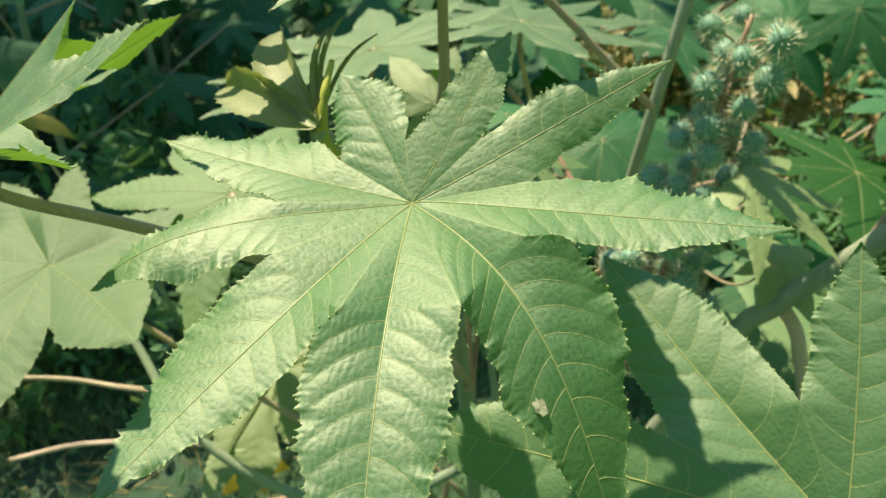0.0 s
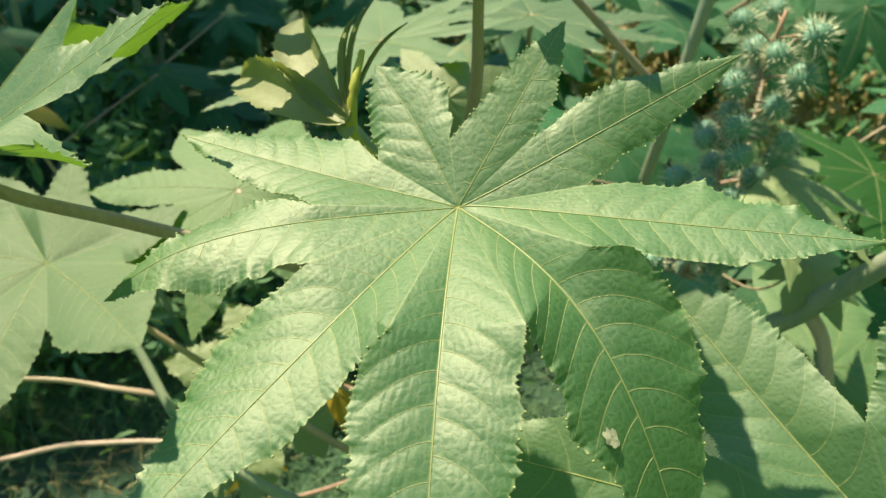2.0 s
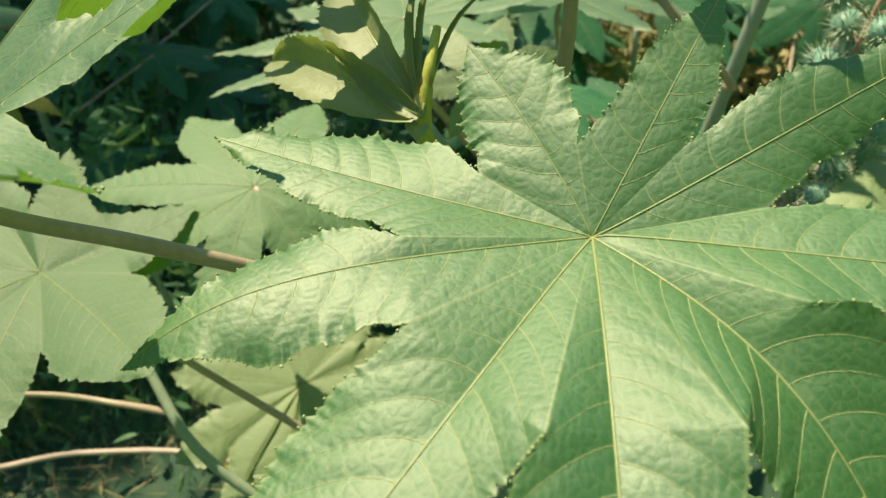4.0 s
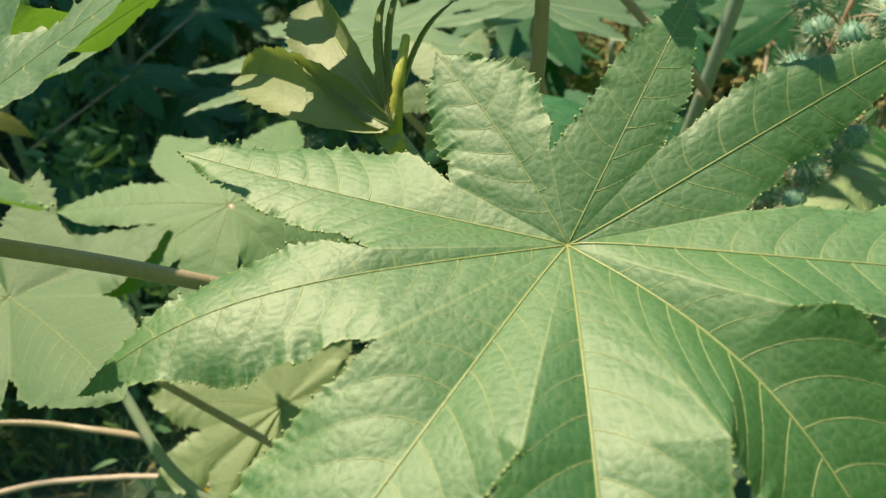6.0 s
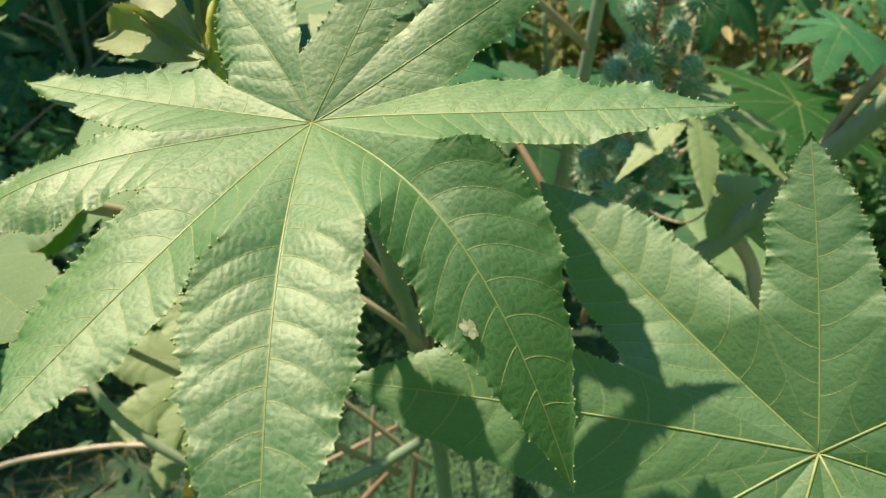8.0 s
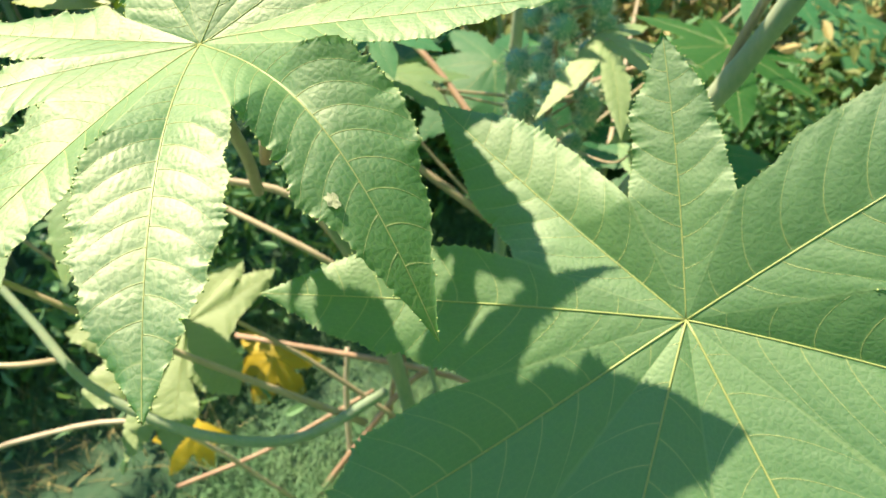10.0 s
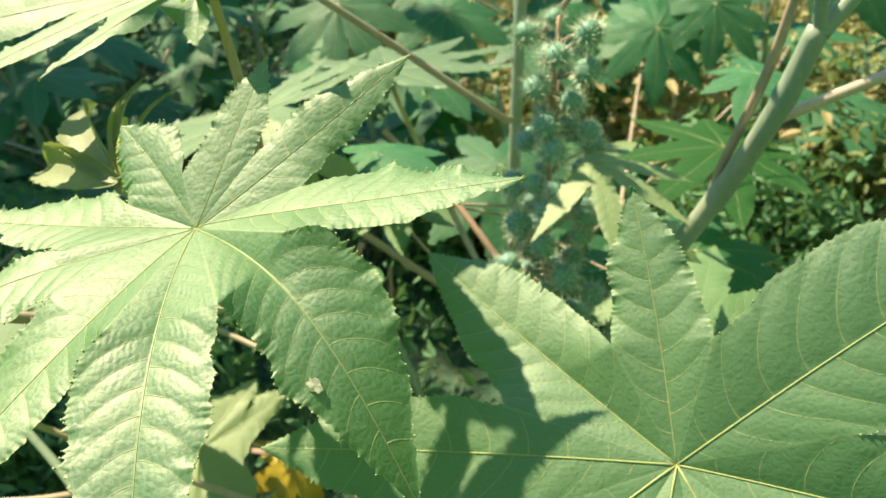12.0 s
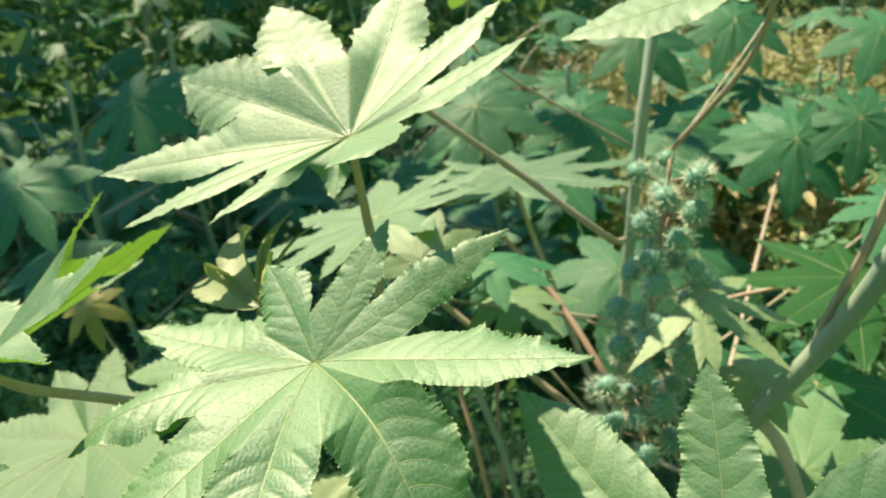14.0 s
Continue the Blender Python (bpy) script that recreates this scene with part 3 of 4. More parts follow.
P_LEAF = leaf_meshes("leaf", *round_leaf(0.16, 7, 0.45, 14, 50, 0.2, 0.45), M_PALE, LOWER, 14)

LOWLEFT = [(-0.011, 0.124, 0.053, 0.02, 1.0), (0.12, 0.06, 0.03, 0.032), (0.136, -0.13, 0.01, 0.045, 1.0), (-0.01, -0.19, -0.06, 0.035), (-0.15, -0.12, -0.04, 0.035), (-0.17, 0.03, 0.0, 0.032), (-0.1, 0.12, 0.03, 0.026)]
LOWLEFT_CUTS = [(0.035, 0.055, 0.025), (0.085, -0.02, 0.015), (0.035, -0.085, -0.01), (-0.05, -0.08, -0.02), (-0.085, -0.025, -0.01), (-0.075, 0.045, 0.01), (-0.03, 0.06, 0.025)]
put_leaf(young, leaf_meshes("leaf", LOWLEFT, LOWLEFT_CUTS, M_LEAF3, LOWER, 15, True), pose(-0.395, 0.594, 0.845), "pale green lower leaf", [(-0.395, 0.594, 0.844), (-0.38, 0.63, 0.78), (-0.2, 0.62, 0.62), (-0.01, 0.62, 0.45)], (0.003, 0.005))
put_leaf(young, A_LEAF, facing((-0.227, 0.674, 0.883), (-0.6, 0.45, -0.2), (0.0, -0.3, 1)) @ Matrix.Scale(0.92, 4), "pale green lower leaf with a few holes", [(-0.227, 0.674, 0.882), (-0.2, 0.66, 0.858), (-0.115, 0.655, 0.827), (-0.033, 0.634, 0.801), (0.015, 0.62, 0.72)], (0.004, 0.0048))
stalk("petiole", [(-0.24, 0.7, 0.86), (-0.13, 0.652, 0.807), (-0.016, 0.584, 0.755), (0.03, 0.6, 0.68), (0.03, 0.65, 0.62)], 0.003, 0.0042, M_PETIOLE, young)
HANG = [(0.077, 0.073, 0.038, 0.016, 1.0), (0.119, 0.054, 0.025, 0.02, 1.1), (0.06, -0.089, -0.055, 0.032, 1.2), (-0.025, -0.145, -0.085, 0.028, 1.2), (-0.075, -0.144, -0.079, 0.022, 1.2), (-0.131, -0.081, -0.039, 0.03, 1.1), (-0.151, 0.005, 0.012, 0.03, 1.0), (-0.085, 0.08, 0.045, 0.028, 1.0)]
HANG_CUTS = [(0.07, 0.045, 0.026), (0.052, -0.028, -0.016), (0.0, -0.062, -0.033), (-0.045, -0.085, -0.044), (-0.075, -0.062, -0.033), (-0.085, -0.025, -0.01), (-0.075, 0.035, 0.024), (-0.004, 0.062, 0.038)]
put_leaf(young, leaf_meshes("leaf", HANG, HANG_CUTS, M_PALE, dict(LOWER, wave=0.002), 22, True), pose(-0.215, 0.702, 0.603), "faded yellowish leaf hanging low", [(-0.215, 0.702, 0.602), (-0.19, 0.735, 0.59), (-0.08, 0.71, 0.5), (0.03, 0.68, 0.38)], (0.0025, 0.004))

stalk("branch", [(-0.42, 0.71, 0.74), (-0.36, 0.65, 0.68), (-0.3, 0.59, 0.62), (-0.2, 0.56, 0.55), (-0.09, 0.57, 0.5), (0.02, 0.66, 0.46)], 0.0045, 0.0075, M_STEM, young)
stalk("petiole", [(-0.66, 0.62, 0.66), (-0.5, 0.665, 0.625), (-0.41, 0.665, 0.61), (-0.33, 0.62, 0.645)], 0.003, 0.004, M_PETIOLE, young)


def folded_leaf(length, halves, lifts, veins=15):
    """A young leaf blade still folded along its midrib: two half blades of their own width, each lifted by its own angle."""
    n, c = 44, 8
    verts, uvs, faces = [], [], []
    for s, half, lift in zip((-1, 1), halves, lifts):
        o = len(verts)
        for i in range(n + 1):
            t = i / n
            w = half * math.sin(math.pi * min(1.0, t + 0.02) ** 0.72) ** 0.75 * (1 + 0.05 * math.sin(t * 140) + 0.04 * math.sin(t * 61))
            for j in range(c + 1):
                v = j / c
                ridge = 0.0011 * (hump(t * veins - v * 2.6) - 0.6) * math.sin(math.pi * v)
                curl = lift + 0.35 * v * v
                x, z = v * w * math.cos(curl), v * w * math.sin(curl)
                verts.append((s * (x - ridge * math.sin(lift)), t * length + 0.3 * v * w, z + 0.1 * length * math.sin(math.pi * t) + ridge * math.cos(lift)))
                uvs.append((t * veins - v * 2.6, v))
        for i in range(n):
            for j in range(c):
                a = o + i * (c + 1) + j
                faces.append((a, a + 1, a + c + 2, a + c + 1) if s > 0 else (a, a + c + 1, a + c + 2, a + 1))
    loops = [uvs[i] for f in faces for i in f]
    blade = mesh_from("leaf", verts, faces, M_YOUNG, loops)
    rib = tube([Vector((0, length * i / 14, 0.1 * length * math.sin(math.pi * i / 14) - 0.0004)) for i in range(15)], [0.0013 * (1 - i / 17) for i in range(15)], 6)
    return blade, [mesh_from("midrib", *rib, M_VEIN)], None


BUD = Vector((-0.073, 0.39, 1.083))
for tip, halves, lifts in (((-0.086, 0.113, -0.019), (0.021, 0.016), (0.1, 0.6)), ((-0.043, 0.134, 0.017), (0.022, 0.014), (0.1, 0.65)),
                           ((0.008, 0.1, 0.038), (0.0028, 0.002), (0.6, 0.9)), ((-0.002, 0.085, 0.033), (0.004, 0.003), (0.5, 0.9)), ((0.03, 0.08, 0.03), (0.002, 0.003), (0.8, 0.6))):
    put_leaf(young, folded_leaf(Vector(tip).length, halves, lifts), lying(BUD, tip, (-0.35, -0.55, 0.75)), "olive young leaf, still folded")
stalk("shoot", [(-0.06, 0.405, 1.05), (-0.071, 0.396, 1.07), (-0.07, 0.4, 1.095), (-0.066, 0.418, 1.112)], 0.005, 0.0018, M_BUD, young, "yellow-green growing tip", 14)

# ---- the fruiting plant with the thick stem ----
fruiting = thing("castor_plant", (0, 0, 0), "fruiting castor bean plant with a thick grey-green stem", "plant")
stalk("stem", [(0.18, 0.72, -0.02), (0.25, 0.68, 0.4), (0.32, 0.62, 0.72), (0.347, 0.598, 0.79), (0.392, 0.547, 0.901), (0.41, 0.49, 1.0), (0.424, 0.462, 1.076)], 0.013, 0.0088, M_STEM, fruiting, "thick grey-green stem with ringed nodes", 48, 0.13, 14)
stalk("branch", [(0.424, 0.462, 1.07), (0.47, 0.46, 1.12), (0.53, 0.47, 1.2)], 0.0075, 0.0055, M_STEM, fruiting)
stalk("branch", [(0.424, 0.462, 1.07), (0.412, 0.45, 1.13), (0.40, 0.45, 1.25)], 0.0055, 0.0045, M_STEM, fruiting)
stalk("branch", [(0.39, 0.552, 0.9), (0.397, 0.545, 0.938), (0.409, 0.506, 1.027), (0.412, 0.468, 1.118)], 0.0048, 0.004, M_PETIOLE, fruiting)
stalk("branch_stub", [(0.347, 0.598, 0.8), (0.375, 0.585, 0.76), (0.4, 0.57, 0.67)], 0.008, 0.007, M_CREAM, fruiting, "pale pinkish broken side shoot")
stalk("branch", [(0.408, 0.5, 0.99), (0.48, 0.5, 1.005), (0.65, 0.52, 1.03)], 0.0055, 0.0045, M_CREAM, fruiting)

RIGHT = [(0.012, 0.09, 0.127, 0.0235, 1.0), (0.186, -0.025, 0.141, 0.046, 1.0), (0.195, -0.128, -0.025, 0.046, 1.1), (0.054, -0.2, -0.14, 0.048, 1.1), (-0.107, -0.152, -0.167, 0.048, 1.1),
         (-0.234, -0.026, -0.116, 0.044, 1.1), (-0.232, 0.075, 0.008, (0.033, 0.031), 1.0), (-0.106, 0.155, 0.075, (0.031, 0.034), 1.0)]
RIGHT_CUTS = [(0.029, 0.02, 0.065), (0.076, -0.033, 0.031), (0.082, -0.108, -0.05), (-0.017, -0.116, -0.096), (-0.112, -0.059, -0.088), (-0.119, 0.008, -0.026), (-0.083, 0.049, 0.023), (-0.018, 0.048, 0.052)]
put_leaf(fruiting, leaf_meshes("leaf", RIGHT, RIGHT_CUTS, M_LEAF2, dict(HERO, rows=(22, 130, 24), quilt=0.0008, ladder=0.0002, veins=11), 5, True), pose(0.2095, 0.23, 0.92), "large dull green leaf, partly in shade",
         [(0.2095, 0.23, 0.919), (0.215, 0.27, 0.86), (0.26, 0.5, 0.76), (0.3, 0.63, 0.65)], (0.004, 0.006))
stalk("stem", [(0.22, 0.95, -0.02), (0.249, 0.947, 0.51), (0.295, 0.9, 1.0), (0.37, 1.0, 1.32)], 0.01, 0.0075, M_STEM, fruiting, "", 30, 0.2)
stalk("twig", [(0.25, 0.94, 0.62), (0.33, 1.03, 0.66), (0.43, 1.05, 0.695), (0.55, 1.01, 0.735), (0.627, 0.971, 0.755)], 0.0045, 0.0035, M_PINK, fruiting)
put_leaf(fruiting, leaf_meshes("leaf", *round_leaf(0.2, 8, 0.12, 27, 40, 0.15, 0.4), M_DEEP, LOWER, 27), facing((0.627, 0.971, 0.757), (-0.2, -0.04, 0.12), (0.1, -0.12, 1)), "deep green leaf glowing in the sun")
stalk("petiole", [(-0.1, 0.8, 1.25), (0.03, 0.8, 1.13), (0.14, 0.8, 1.03), (0.235, 0.8, 0.94), (0.27, 0.88, 0.9)], 0.004, 0.005, M_PETIOLE, fruiting)
stalk("petiole", [(0.1, 1.05, 0.86), (0.17, 0.95, 0.79), (0.235, 0.85, 0.68), (0.245, 0.93, 0.6)], 0.0045, 0.006, M_PINK, fruiting)


def knot_mesh(seed, count, spread, size):
    """A knot of small swollen buds."""
    rng = random.Random(seed)
    bm = bmesh.new()
    for i in range(count):
        m = Matrix.Translation([rng.gauss(0, spread) for _ in range(3)]) @ Euler((rng.uniform(0, 3), rng.uniform(0, 3), 0)).to_matrix().to_4x4() @ Matrix.Diagonal((1, 1, rng.uniform(1.2, 2.0), 1))
        bmesh.ops.create_icosphere(bm, subdivisions=2, radius=size * rng.uniform(0.6, 1.2), matrix=m)
    me = bpy.data.meshes.new("bud")
    bm.to_mesh(me)
    me.polygons.foreach_set("use_smooth", [True] * len(me.polygons))
    me.materials.append(M_BUD)
    return me


part("bud", knot_mesh(1, 9, 0.005, 0.0035), fruiting, "yellow-green bud knot", Matrix.Translation((0.412, 0.468, 1.122)))
part("bud", knot_mesh(2, 4, 0.003, 0.003), fruiting, "yellow-green bud knot", Matrix.Translation((0.43, 0.462, 1.118)))
part("bud", knot_mesh(3, 6, 0.007, 0.0035), fruiting, "pale bud knot", Matrix.Translation((0.515, 0.468, 1.182)))


def capsule_mesh(seed):
    rng = random.Random(seed)
    bm = bmesh.new()
    bmesh.ops.create_icosphere(bm, subdivisions=2, radius=0.0105)
    for v in bm.verts:
        a = math.atan2(v.co.y, v.co.x)
        v.co.x *= 1 + 0.09 * math.cos(3 * a)
        v.co.y *= 1 + 0.09 * math.cos(3 * a)
        v.co.z *= 1.1
    body = len(bm.faces)
    for i in range(130):
        zc = 1 - 2 * (i + 0.5) / 130
        a = i * 2.39996 + rng.uniform(-0.2, 0.2)
        d = Vector((math.sqrt(1 - zc * zc) * math.cos(a), math.sqrt(1 - zc * zc) * math.sin(a), zc))
        d = (d + Vector((rng.uniform(-1, 1), rng.uniform(-1, 1), rng.uniform(-1, 1))) * 0.2).normalized()
        u = d.orthogonal().normalized()
        w = d.cross(u)
        base, l = d * 0.0098, 0.009 * rng.uniform(0.6, 1.2)
        ring = [bm.verts.new(base + (u * math.cos(k * 2.0944) + w * math.sin(k * 2.0944)) * 0.0005) for k in range(3)]
        top = bm.verts.new(base + d * l)
        for k in range(3):
            bm.faces.new((ring[k], ring[(k + 1) % 3], top)).material_index = 1
    me = bpy.data.meshes.new("capsule")
    bm.to_mesh(me)
    me.materials.append(M_FRUIT)
    me.materials.append(M_SPINE)
    me.polygons.foreach_set("use_smooth", [p.index < body for p in me.polygons])
    return me


cluster = stalk("fruit_spike", [(0.243, 0.71, 0.6), (0.247, 0.67, 0.74), (0.262, 0.672, 0.9), (0.287, 0.675, 1.07)], 0.0055, 0.002, M_PINK, fruiting, "spike of spiny blue-green seed capsules")
rng = random.Random(4)
CAPSULES = [capsule_mesh(i) for i in range(3)]
for i in range(46):
    t = (i + 0.5) / 46
    zc = 0.72 + 0.35 * t
    a = i * 2.39996 + rng.uniform(-0.4, 0.4)
    r = (0.06 - 0.025 * t) * rng.uniform(0.55, 1.1)
    cx = 0.243 + 0.044 * (zc - 0.72) / 0.35
    at = Vector((cx + math.cos(a) * r, 0.672 + math.sin(a) * r, zc + rng.uniform(-0.01, 0.01)))
    cap = part("capsule", CAPSULES[i % 3], cluster, "", Matrix.Translation(at) @ Euler((rng.uniform(-1, 1), rng.uniform(-1, 1), rng.uniform(0, 6))).to_matrix().to_4x4() @ Matrix.Scale(rng.uniform(0.95, 1.3) * (1.2 - 0.25 * t), 4))
    v, f = tube([Vector((cx, 0.672, zc - 0.012)), (Vector((cx, 0.672, zc)) + at) / 2 - Vector((0, 0, 0.004)), at], [0.0011] * 3, 5)
    part("fruit_stalk", mesh_from("fruit_stalk", v, f, M_PINK), cluster)

# ---- plants behind ----
for at, ahead, nrm, s, me in (((-0.1, 1.02, 0.93), (-0.9, 0.05, -0.22), (-0.24, 0.04, 1), 1.35, F_LEAF), ((0.13, 1.2, 0.92), (0.9, 0.1, -0.05), (0.05, 0.06, 1), 1.25, F_LEAF), ((0.1, 0.95, 0.8), (0.6, -0.3, 0), (0, -0.2, 1), 0.6, A_LEAF),
                              ((0.41, 0.61, 0.705), (0.12, 0.6, 0.3), (-0.05, -0.4, 1), 0.85, A_LEAF)):
    put_leaf(fruiting, me, facing(at, ahead, nrm) @ Matrix.Scale(s, 4), "pale green leaf", [at, Vector(at) + Vector((0.02, 0.06, -0.12)), (0.25, 0.95, 0.5)], (0.003, 0.005))


def far_plant(base, height, leaves, seed):
    rng = random.Random(seed)
    x, y = base
    plant = thing("castor_plant", (0, 0, 0), "castor bean plant behind, shade tone in its leaf colour", "plant", "plants behind")
    top = (x + rng.uniform(-0.1, 0.1), y + rng.uniform(-0.1, 0.1), height)
    stalk("stem", [(x, y, -0.02), (x + rng.uniform(-0.06, 0.06), y, height * 0.5), top], 0.014, 0.006, M_STEM, plant, "", 16)
    for i in range(leaves):
        a = i * 2.4 + rng.uniform(-0.4, 0.4)
        h = height * (0.3 + 0.7 * i / leaves)
        out = rng.uniform(0.18, 0.42)
        at = Vector((x + math.cos(a) * out, y + math.sin(a) * out, h + rng.uniform(0.0, 0.12)))
        d = Vector((math.cos(a), math.sin(a), -0.2))
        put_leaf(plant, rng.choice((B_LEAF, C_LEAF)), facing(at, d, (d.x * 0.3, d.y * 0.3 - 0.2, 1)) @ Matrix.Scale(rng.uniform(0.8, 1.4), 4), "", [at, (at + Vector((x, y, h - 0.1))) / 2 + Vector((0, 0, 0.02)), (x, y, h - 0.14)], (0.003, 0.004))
    return plant


rng = random.Random(9)
for i in range(15):
    a = -40 + 80 * (i / 14) + rng.uniform(-3, 3)
    d = (1.9, 2.6, 3.4)[i % 3] + rng.uniform(-0.2, 0.2)
    if a < 4 and d < 2.9:
        d += 1.2
    low = rng.uniform(0.5, 0.75) + 0.08 * d
    if a < 14 or i % 3 == 2:
        far_plant((d * math.sin(radians(a)), d * math.cos(radians(a))), low if a < 14 else 0.6, 9, i + 20)
for i in range(16):
    a = -50 + 100 * (i / 15) + rng.uniform(-2, 2)
    d = 4.6 + 1.6 * (i % 2) + rng.uniform(-0.3, 0.3)
    tall = rng.uniform(1.5, 2.2)
    if a < 0 or i % 3 == 0:
        far_plant((d * math.sin(radians(a)), d * math.cos(radians(a))), tall, 13, i + 60)


def bushes(name, count, arc, dist, height, size, mat, label, category, seed, leaves=150):
    """A thicket: many small leaves hung in lumps, in one mesh."""
    rng = np.random.default_rng(seed)
    verts, faces = [], []
    for lump in range(count):
        a, d = radians(rng.uniform(*arc)), rng.uniform(*dist)
        c = np.array((d * math.sin(a), d * math.cos(a), 0.0))
        hh = rng.uniform(*height)
        for leaf in range(leaves):
            off = rng.normal(0, 1, 3) * (0.28 * hh, 0.28 * hh, 0.0)
            off[2] = hh * rng.uniform(0.02, 1) ** 0.8
            off[:2] *= 1.15 - 0.7 * off[2] / hh
            p = c + off
            u = rng.normal(0, 1, 3)
            u /= np.linalg.norm(u)
            w = np.cross(u, rng.normal(0, 1, 3))
            w /= np.linalg.norm(w)
            l = size * rng.uniform(0.5, 1.4)
            o = len(verts)
            up = np.cross(u, w) * l * 0.14
            verts += [p - u * l, p + w * l * 0.34 - u * l * 0.45 + up, p + w * l * 0.33 + u * l * 0.2 + up, p + u * l, p - w * l * 0.33 + u * l * 0.2 + up, p - w * l * 0.34 - u * l * 0.45 + up]
            faces += [(o, o + 1, o + 2, o + 3), (o, o + 3, o + 4, o + 5)]
    tagged(new(name, mesh_from(name, verts, faces, mat, smooth=False)), label, category, kind="stuff")


bushes("undergrowth", 190, (-60, 60), (1.4, 6.0), (0.2, 0.6), 0.023, M_BUSH, "dark green undergrowth between the plants", "undergrowth", 5, 330)
bushes("hedge", 70, (-75, 4), (6.5, 9.0), (1.6, 3.2), 0.12, M_BUSH, "dense dark thicket behind the plants", "hedge", 6)
bushes("hedge", 40, (4, 75), (9.2, 10.3), (1.6, 3.2), 0.12, M_BUSH, "dense dark thicket beyond the road", "hedge", 16)
bushes("flowering_weeds", 380, (8, 46), (2.5, 5.7), (0.35, 0.85), 0.014, M_STRAW, "mass of fine ochre flowering weeds in sun", "weeds", 17)
bushes("weeds", 135, (0, 46), (1.9, 5.0), (0.2, 0.6), 0.022, M_WEED, "light green sunlit weeds", "weeds", 15, 260)
bushes("dry_weeds", 210, (2, 44), (2.1, 5.5), (0.2, 0.6), 0.028, M_DRY, "sunlit dry yellowish weeds", "weeds", 7)

# ---- single leaves seen behind the fruiting plant ----
for at, ahead, nrm, size, me, label in (((0.915, 1.9, 0.723), (-0.3, -0.6, -0.5), (-0.1, -0.75, 0.65), 1.15, B_LEAF, "dark green leaf, shade tone in its colour"), ((0.301, 0.62, 0.931), (0.5, -0.55, -0.3), (0.1, -0.2, 0.9), 0.72, D_LEAF, "pale drooping leaf"), ((0.08, 0.852, 0.9), (0.8, 0.3, -0.25), (0.0, -0.1, 0.9), 0.5, C_LEAF, "dark green leaf, shade tone in its colour"), ((-0.011, 0.812, 0.93), (0.1, 0.35, 0.25), (0.0, -0.75, 0.6), 0.6, P_LEAF, "pale upright leaf"),
                                        ((0.35, 0.615, 0.835), (0.6, -0.2, -0.1), (0.0, -0.35, 0.9), 0.42, P_LEAF, "pale drooping leaf"), ((0.385, 0.64, 1.246), (-0.2, 0.0, -0.04), (-0.15, -0.38, 0.9), 1.05, H_LEAF, "pale green leaf held high"), ((0.53, 0.95, 1.27), (-0.05, -0.1, -0.12), (-0.1, -0.75, 0.5), 0.42, A_LEAF, "pale green leaf held high"), ((0.1, 0.8, 1.275), (-0.05, 0.15, -0.07), (0.0, 0.42, 0.9), 0.5, F_LEAF, "sunlit leaf glowing yellow-green from below"),
                                        ((0.72, 1.05, 0.84), (0.6, -0.3, -0.2), (0.1, -0.2, 0.9), 0.7, C_LEAF, "green leaf beside the stem"), ((0.55, 0.9, 0.62), (-0.3, -0.5, -0.2), (0.1, -0.3, 0.9), 1.1, B_LEAF, "green leaf low beside the stem")):
    put_leaf(fruiting, me, facing(at, ahead, nrm) @ Matrix.Scale(size, 4), label, [at, Vector(at) + Vector((0.0, 0.1, -0.1)), (0.28 + at[0] * 0.15, 0.93, at[2] * 0.8)], (0.003, 0.004))
for at, ahead, nrm, size in (((-0.89, 1.9, 1.064), (0.2, -0.7, -0.4), (0.0, -0.7, 0.7), 1.1), ((-1.02, 1.5, 0.954), (0.4, -0.6, -0.4), (0.1, -0.6, 0.8), 1.0)):
    plant = thing("castor_plant", None, "castor bean plant behind, shade tone in its leaf colour", "plant", "plants behind")
    put_leaf(plant, B_LEAF, facing(at, ahead, nrm) @ Matrix.Scale(size, 4), "", [at, Vector(at) + Vector((0, 0.15, -0.12)), (at[0], at[1] + 0.25, at[2] - 0.3)], (0.003, 0.004))
    stalk("stem", [(at[0], at[1] + 0.3, -0.02), (at[0], at[1] + 0.25, at[2] - 0.3), (at[0] + 0.05, at[1] + 0.25, at[2] + 0.2)], 0.012, 0.006, M_STEM, plant)
    for k in range(5):
        a = k * 1.9 + at[0]
        p = Vector((at[0] + 0.3 * math.cos(a), at[1] + 0.35 + 0.25 * math.sin(a), at[2] * (0.4 + 0.13 * k)))
        put_leaf(plant, C_LEAF, facing(p, (math.cos(a), math.sin(a), -0.2), (0, -0.2, 1)), "", [p, (at[0], at[1] + 0.27, p.z - 0.1)], (0.003, 0.004))

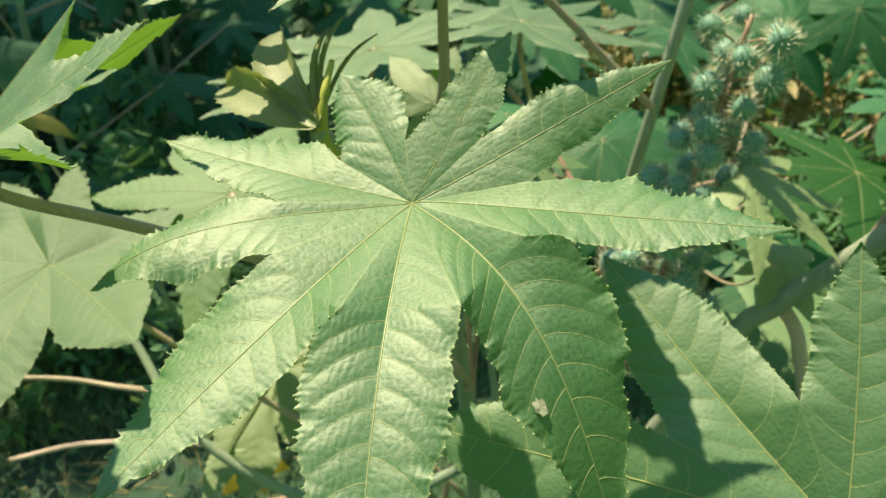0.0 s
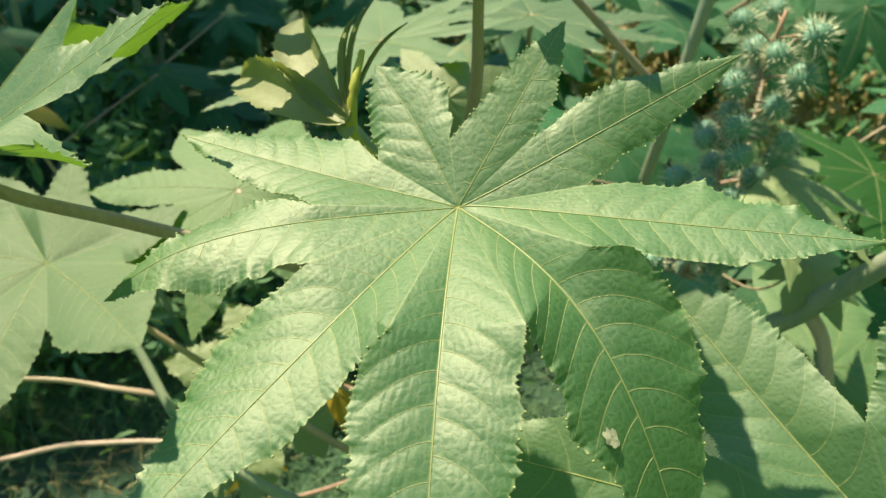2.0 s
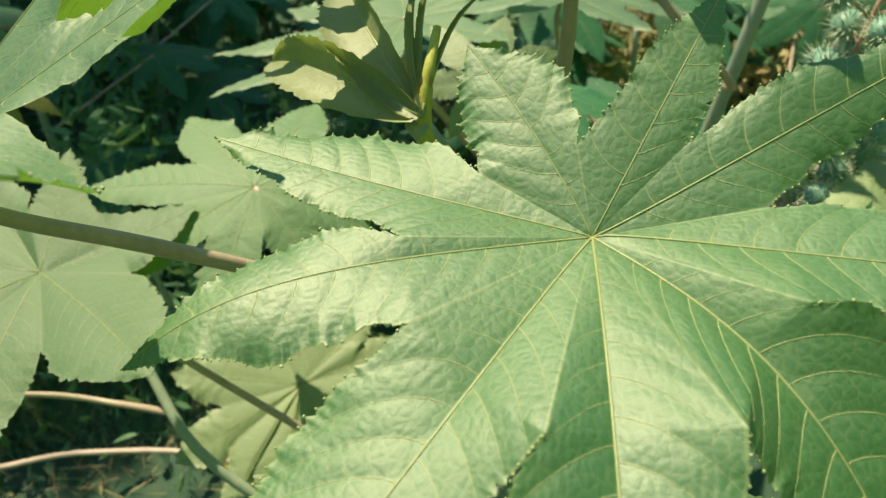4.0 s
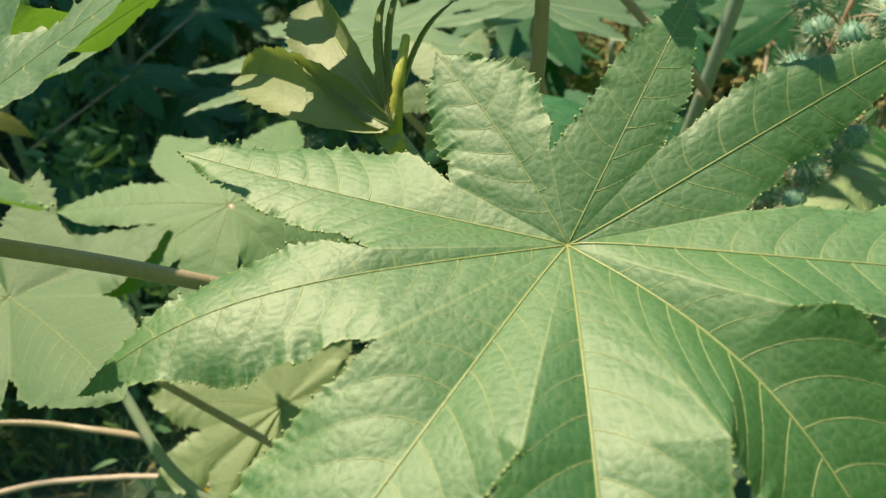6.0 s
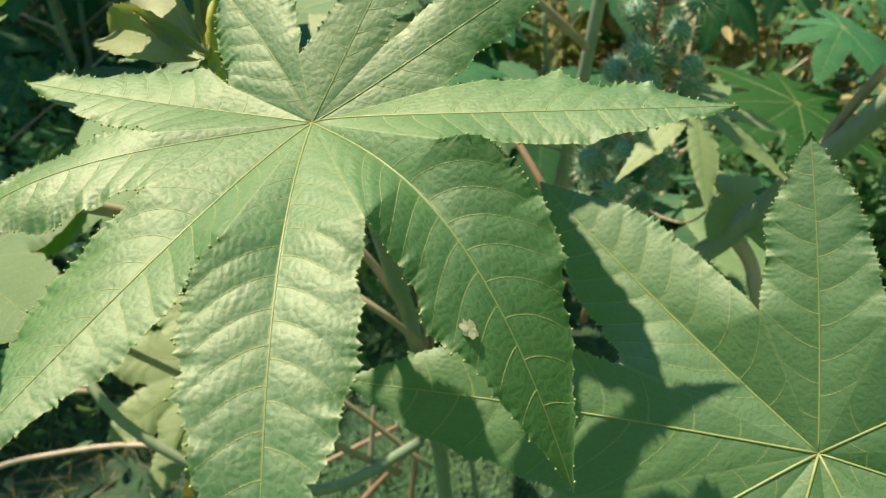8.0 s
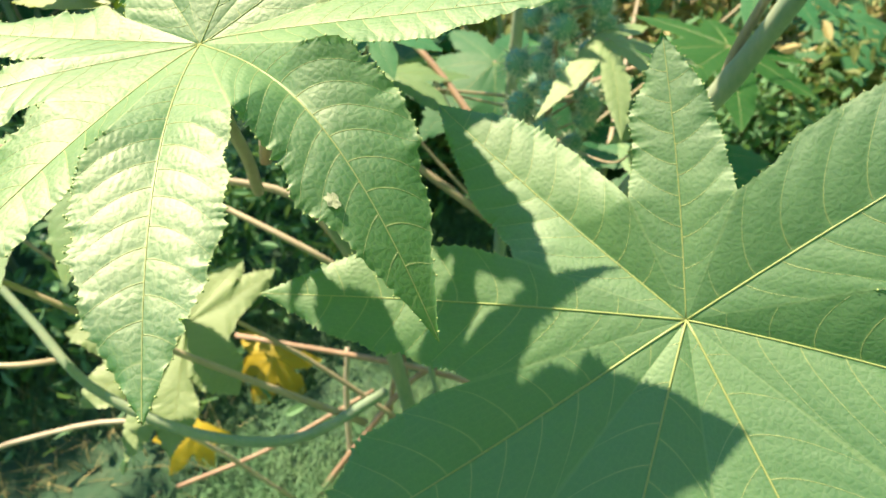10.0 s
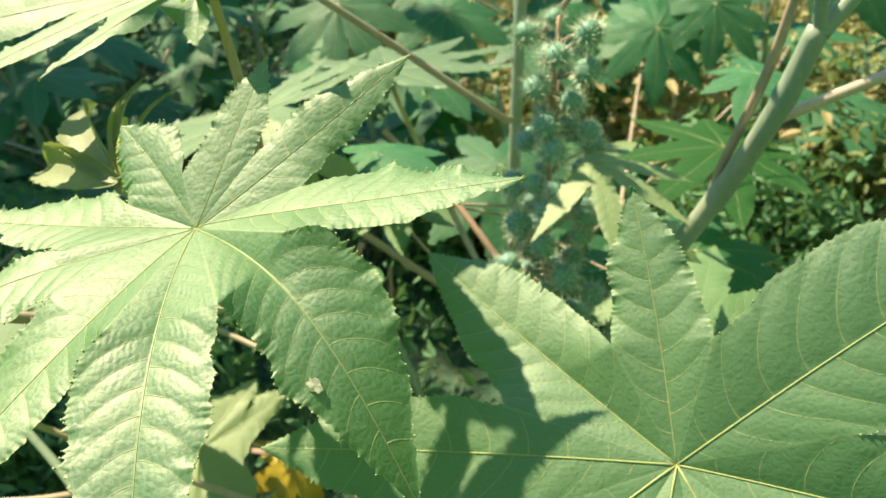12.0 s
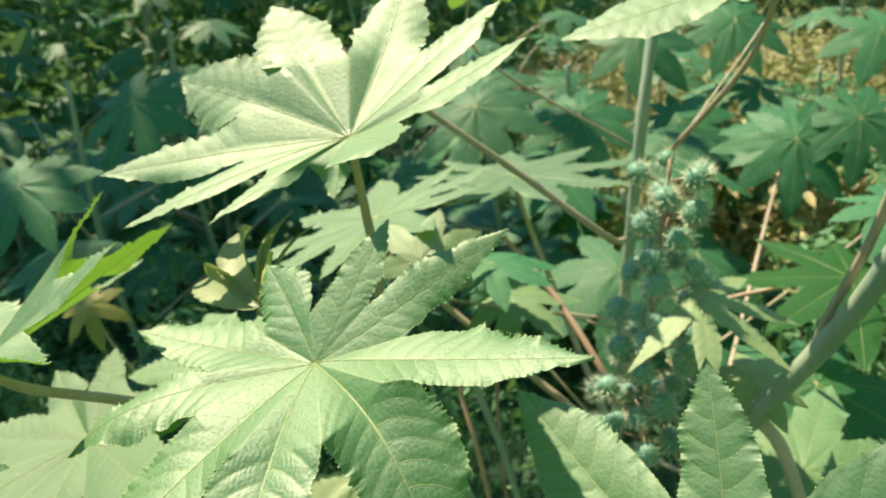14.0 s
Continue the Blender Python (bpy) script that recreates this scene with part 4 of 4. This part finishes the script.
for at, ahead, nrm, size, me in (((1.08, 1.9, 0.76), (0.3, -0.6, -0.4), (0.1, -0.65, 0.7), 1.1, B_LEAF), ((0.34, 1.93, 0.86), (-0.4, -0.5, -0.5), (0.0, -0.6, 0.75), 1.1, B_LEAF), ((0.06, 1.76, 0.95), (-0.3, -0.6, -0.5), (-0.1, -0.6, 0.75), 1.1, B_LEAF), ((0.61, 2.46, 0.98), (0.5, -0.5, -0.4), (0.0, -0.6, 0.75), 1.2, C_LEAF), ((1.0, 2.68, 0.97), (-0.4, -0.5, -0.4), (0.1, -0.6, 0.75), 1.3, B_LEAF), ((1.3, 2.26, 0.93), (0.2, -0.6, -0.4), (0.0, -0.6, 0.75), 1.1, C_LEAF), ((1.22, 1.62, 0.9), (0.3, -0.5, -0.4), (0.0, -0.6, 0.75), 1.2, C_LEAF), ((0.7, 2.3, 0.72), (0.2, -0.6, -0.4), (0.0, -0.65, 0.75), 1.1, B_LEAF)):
    plant = thing("castor_plant", None, "castor bean plant behind, shade tone in its leaf colour", "plant", "plants behind")
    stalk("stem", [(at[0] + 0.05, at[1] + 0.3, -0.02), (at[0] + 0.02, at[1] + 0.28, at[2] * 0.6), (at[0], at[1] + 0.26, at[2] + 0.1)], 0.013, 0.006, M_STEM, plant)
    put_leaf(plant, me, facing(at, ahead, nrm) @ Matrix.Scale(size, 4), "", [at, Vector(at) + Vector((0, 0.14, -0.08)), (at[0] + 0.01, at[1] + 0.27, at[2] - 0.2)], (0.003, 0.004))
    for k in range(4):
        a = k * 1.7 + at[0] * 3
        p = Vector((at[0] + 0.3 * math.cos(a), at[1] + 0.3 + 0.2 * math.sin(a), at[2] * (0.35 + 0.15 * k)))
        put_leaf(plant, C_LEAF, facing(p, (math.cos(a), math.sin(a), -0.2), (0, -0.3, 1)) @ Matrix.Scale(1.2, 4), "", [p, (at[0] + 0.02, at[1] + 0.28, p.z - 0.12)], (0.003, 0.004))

yellowing = thing("castor_plant", None, "small castor bean plant with a yellow-tipped leaf", "plant", "plants behind")
put_leaf(yellowing, leaf_meshes("leaf", *round_leaf(0.09, 7, 0.5, 31), M_TURN, ROUGH, 31), facing((-0.75, 1.2, 0.76), (0.2, -0.5, -0.5), (0.1, -0.6, 0.7)), "yellowing leaf", [(-0.75, 1.2, 0.759), (-0.72, 1.22, 0.6), (-0.6, 1.25, 0.35)], (0.003, 0.004))
stalk("stem", [(-0.55, 1.3, -0.02), (-0.6, 1.25, 0.3), (-0.62, 1.25, 0.45)], 0.008, 0.005, M_STEM, yellowing)

# ---- fallen sticks and yellow leaves on the soil ----
for pts, r, mat, label in (([(0.5, 0.74, 0.0), (0.3, 0.8, 0.17), (0.112, 0.862, 0.273), (-0.237, 0.96, 0.356)], 0.0065, M_PINK, "pinkish dead stick leaning over the soil"), ([(-0.43, 0.92, 0.03), (-0.24, 0.93, 0.08), (-0.02, 1.0, 0.12)], 0.005, M_PINK, "pinkish dead stick lying on the soil"),
                           ([(-0.8, 0.9, 0.2), (-0.6, 0.86, 0.29), (-0.36, 0.82, 0.31), (-0.2, 0.85, 0.02)], 0.005, M_CREAM, "pale dry stick leaning over the grass"), ([(-0.09, 0.86, -0.01), (-0.065, 0.902, 0.207), (-0.045, 0.923, 0.315)], 0.006, M_CREAM, "pale upright dry stick"),
                           ([(-0.16, 0.87, -0.01), (0.036, 0.877, 0.231), (0.12, 0.872, 0.29)], 0.006, M_PINK, "short pinkish dead stick leaning"), ([(-0.02, 0.85, -0.01), (0.02, 0.884, 0.224), (0.046, 0.898, 0.275)], 0.0055, M_PINK, "short pinkish dead stick leaning"), ([(0.04, 0.8, 0.8), (0.017, 0.8, 0.738), (0.039, 0.75, 0.583), (0.06, 0.75, 0.02)], 0.004, M_PINK, "thin pinkish upright dead stick"),
                           ([(0.02, 0.96, 0.66), (0.075, 0.85, 0.492), (0.12, 0.8, 0.02)], 0.006, M_STEM, "bare grey-green dead stick"), ([(0.068, 0.9, 0.7), (0.057, 0.9, 0.566), (0.05, 0.9, 0.02)], 0.003, M_PINK, "thin pinkish upright dead stick")):
    path = smooth_path(pts, 18)
    v, f = tube(path, [r * (1 - 0.25 * i / 17) * (1 + 0.1 * noise.noise(p * 40)) for i, p in enumerate(path)], 8)
    tagged(new("stick", mesh_from("stick", v, f, mat)), label, "stick", "dead sticks")
for at, ahead, nrm, size in (((-0.235, 1.17, 0.1), (-0.2, -0.5, 0.0), (0.0, -0.7, 0.7), 0.65), ((-0.39, 1.0, 0.09), (-0.2, -0.5, 0.0), (0.2, -0.6, 0.7), 0.48)):
    me = leaf_meshes("fallen_leaf", *round_leaf(0.2, 5, 0.5, int(at[1] * 100), 150, 0.2, 0.4), M_YELLOW, ROUGH, 41)
    fallen = tagged(new("fallen_leaf", me[0]), "bright yellow withered leaf lying among sticks", "leaf", "fallen leaves")
    fallen.matrix_world = facing(at, ahead, nrm) @ Matrix.Scale(size, 4)
    for r in me[1]:
        part("midrib", r, fallen)

# ---- tree added out of view, whose crown shades the plants behind ----
tree = thing("tree", None, "tall leafy tree added out of view to shade the undergrowth", "tree")
stalk("trunk", [(-4.2, 5.2, -0.1), (-4.1, 5.1, 1.4), (-3.9, 5.0, 3.0), (-3.7, 4.9, 4.6)], 0.17, 0.09, M_BARK, tree, "", 24)
rng = random.Random(77)
BOUGHS = [(-2.4, 3.6, 4.3), (-2.9, 2.8, 4.3), (-2.9, 6.4, 5.0), (-5.2, 6.0, 4.9), (-4.6, 3.6, 4.7), (-3.4, 4.6, 5.6)]
for x, y, z in BOUGHS:
    stalk("limb", [(-3.95, 5.02, 2.9), ((-3.95 + x) / 2, (5.02 + y) / 2, (2.9 + z) / 2 + 0.25), (x, y, z)], 0.06, 0.015, M_BARK, tree, "", 14)
g = np.random.default_rng(8)
crown_v, crown_f = [], []
for x, y, z in BOUGHS:
    for lump in range(16):
        c = np.array((x, y, z)) + g.normal(0, 1, 3) * (0.75, 0.75, 0.4)
        for leaf in range(90):
            p = c + g.normal(0, 0.24, 3)
            # crown left open here so the sun still reaches the near plants
            if p[1] < 3.2 or (p[0] > -2.15 and p[1] < 3.2):
                continue
            u = g.normal(0, 1, 3) * (1, 1, 0.5)
            u /= np.linalg.norm(u)
            w = np.cross(u, g.normal(0, 0.4, 3) + (0, 0, 1))
            w /= np.linalg.norm(w)
            l = g.uniform(0.05, 0.11)
            o = len(crown_v)
            crown_v += [p - u * l, p + w * l * 0.5, p + u * l, p - w * l * 0.5]
            crown_f.append((o, o + 1, o + 2, o + 3))
tagged(part("crown", mesh_from("crown", crown_v, crown_f, M_BUSH, smooth=False), tree), kind="stuff")


def thicket():
    """A lumpy green bank that closes the place all round: low and far ahead, tall and near behind the path.
    The unseen rear rise is added to block sky light.
    """
    verts, faces = [], []
    n, rows = 96, 9
    for j in range(rows):
        for i in range(n):
            a = 2 * math.pi * i / n
            t = j / (rows - 1)
            rear = max(0.0, -math.cos(a + 0.5)) ** 0.6
            bump = noise.noise(Vector((math.cos(a) * 6, math.sin(a) * 6, t * 3)))
            d = 11 - 6.6 * rear + 1.2 * t * t + 0.9 * bump
            verts.append((d * math.sin(a), d * math.cos(a) + 1.0, -0.1 + t * (3.6 + 4.6 * rear + 0.9 * noise.noise(Vector((math.cos(a) * 9, math.sin(a) * 9, 5))))))
    for j in range(rows - 1):
        for i in range(n):
            k = (i + 1) % n
            faces.append((j * n + i, j * n + k, (j + 1) * n + k, (j + 1) * n + i))
    tagged(new("backdrop", mesh_from("backdrop", verts, faces, M_BUSH)), "dark green bank of far bushes, raised unseen behind to block sky light", "backdrop", kind="structure")


thicket()
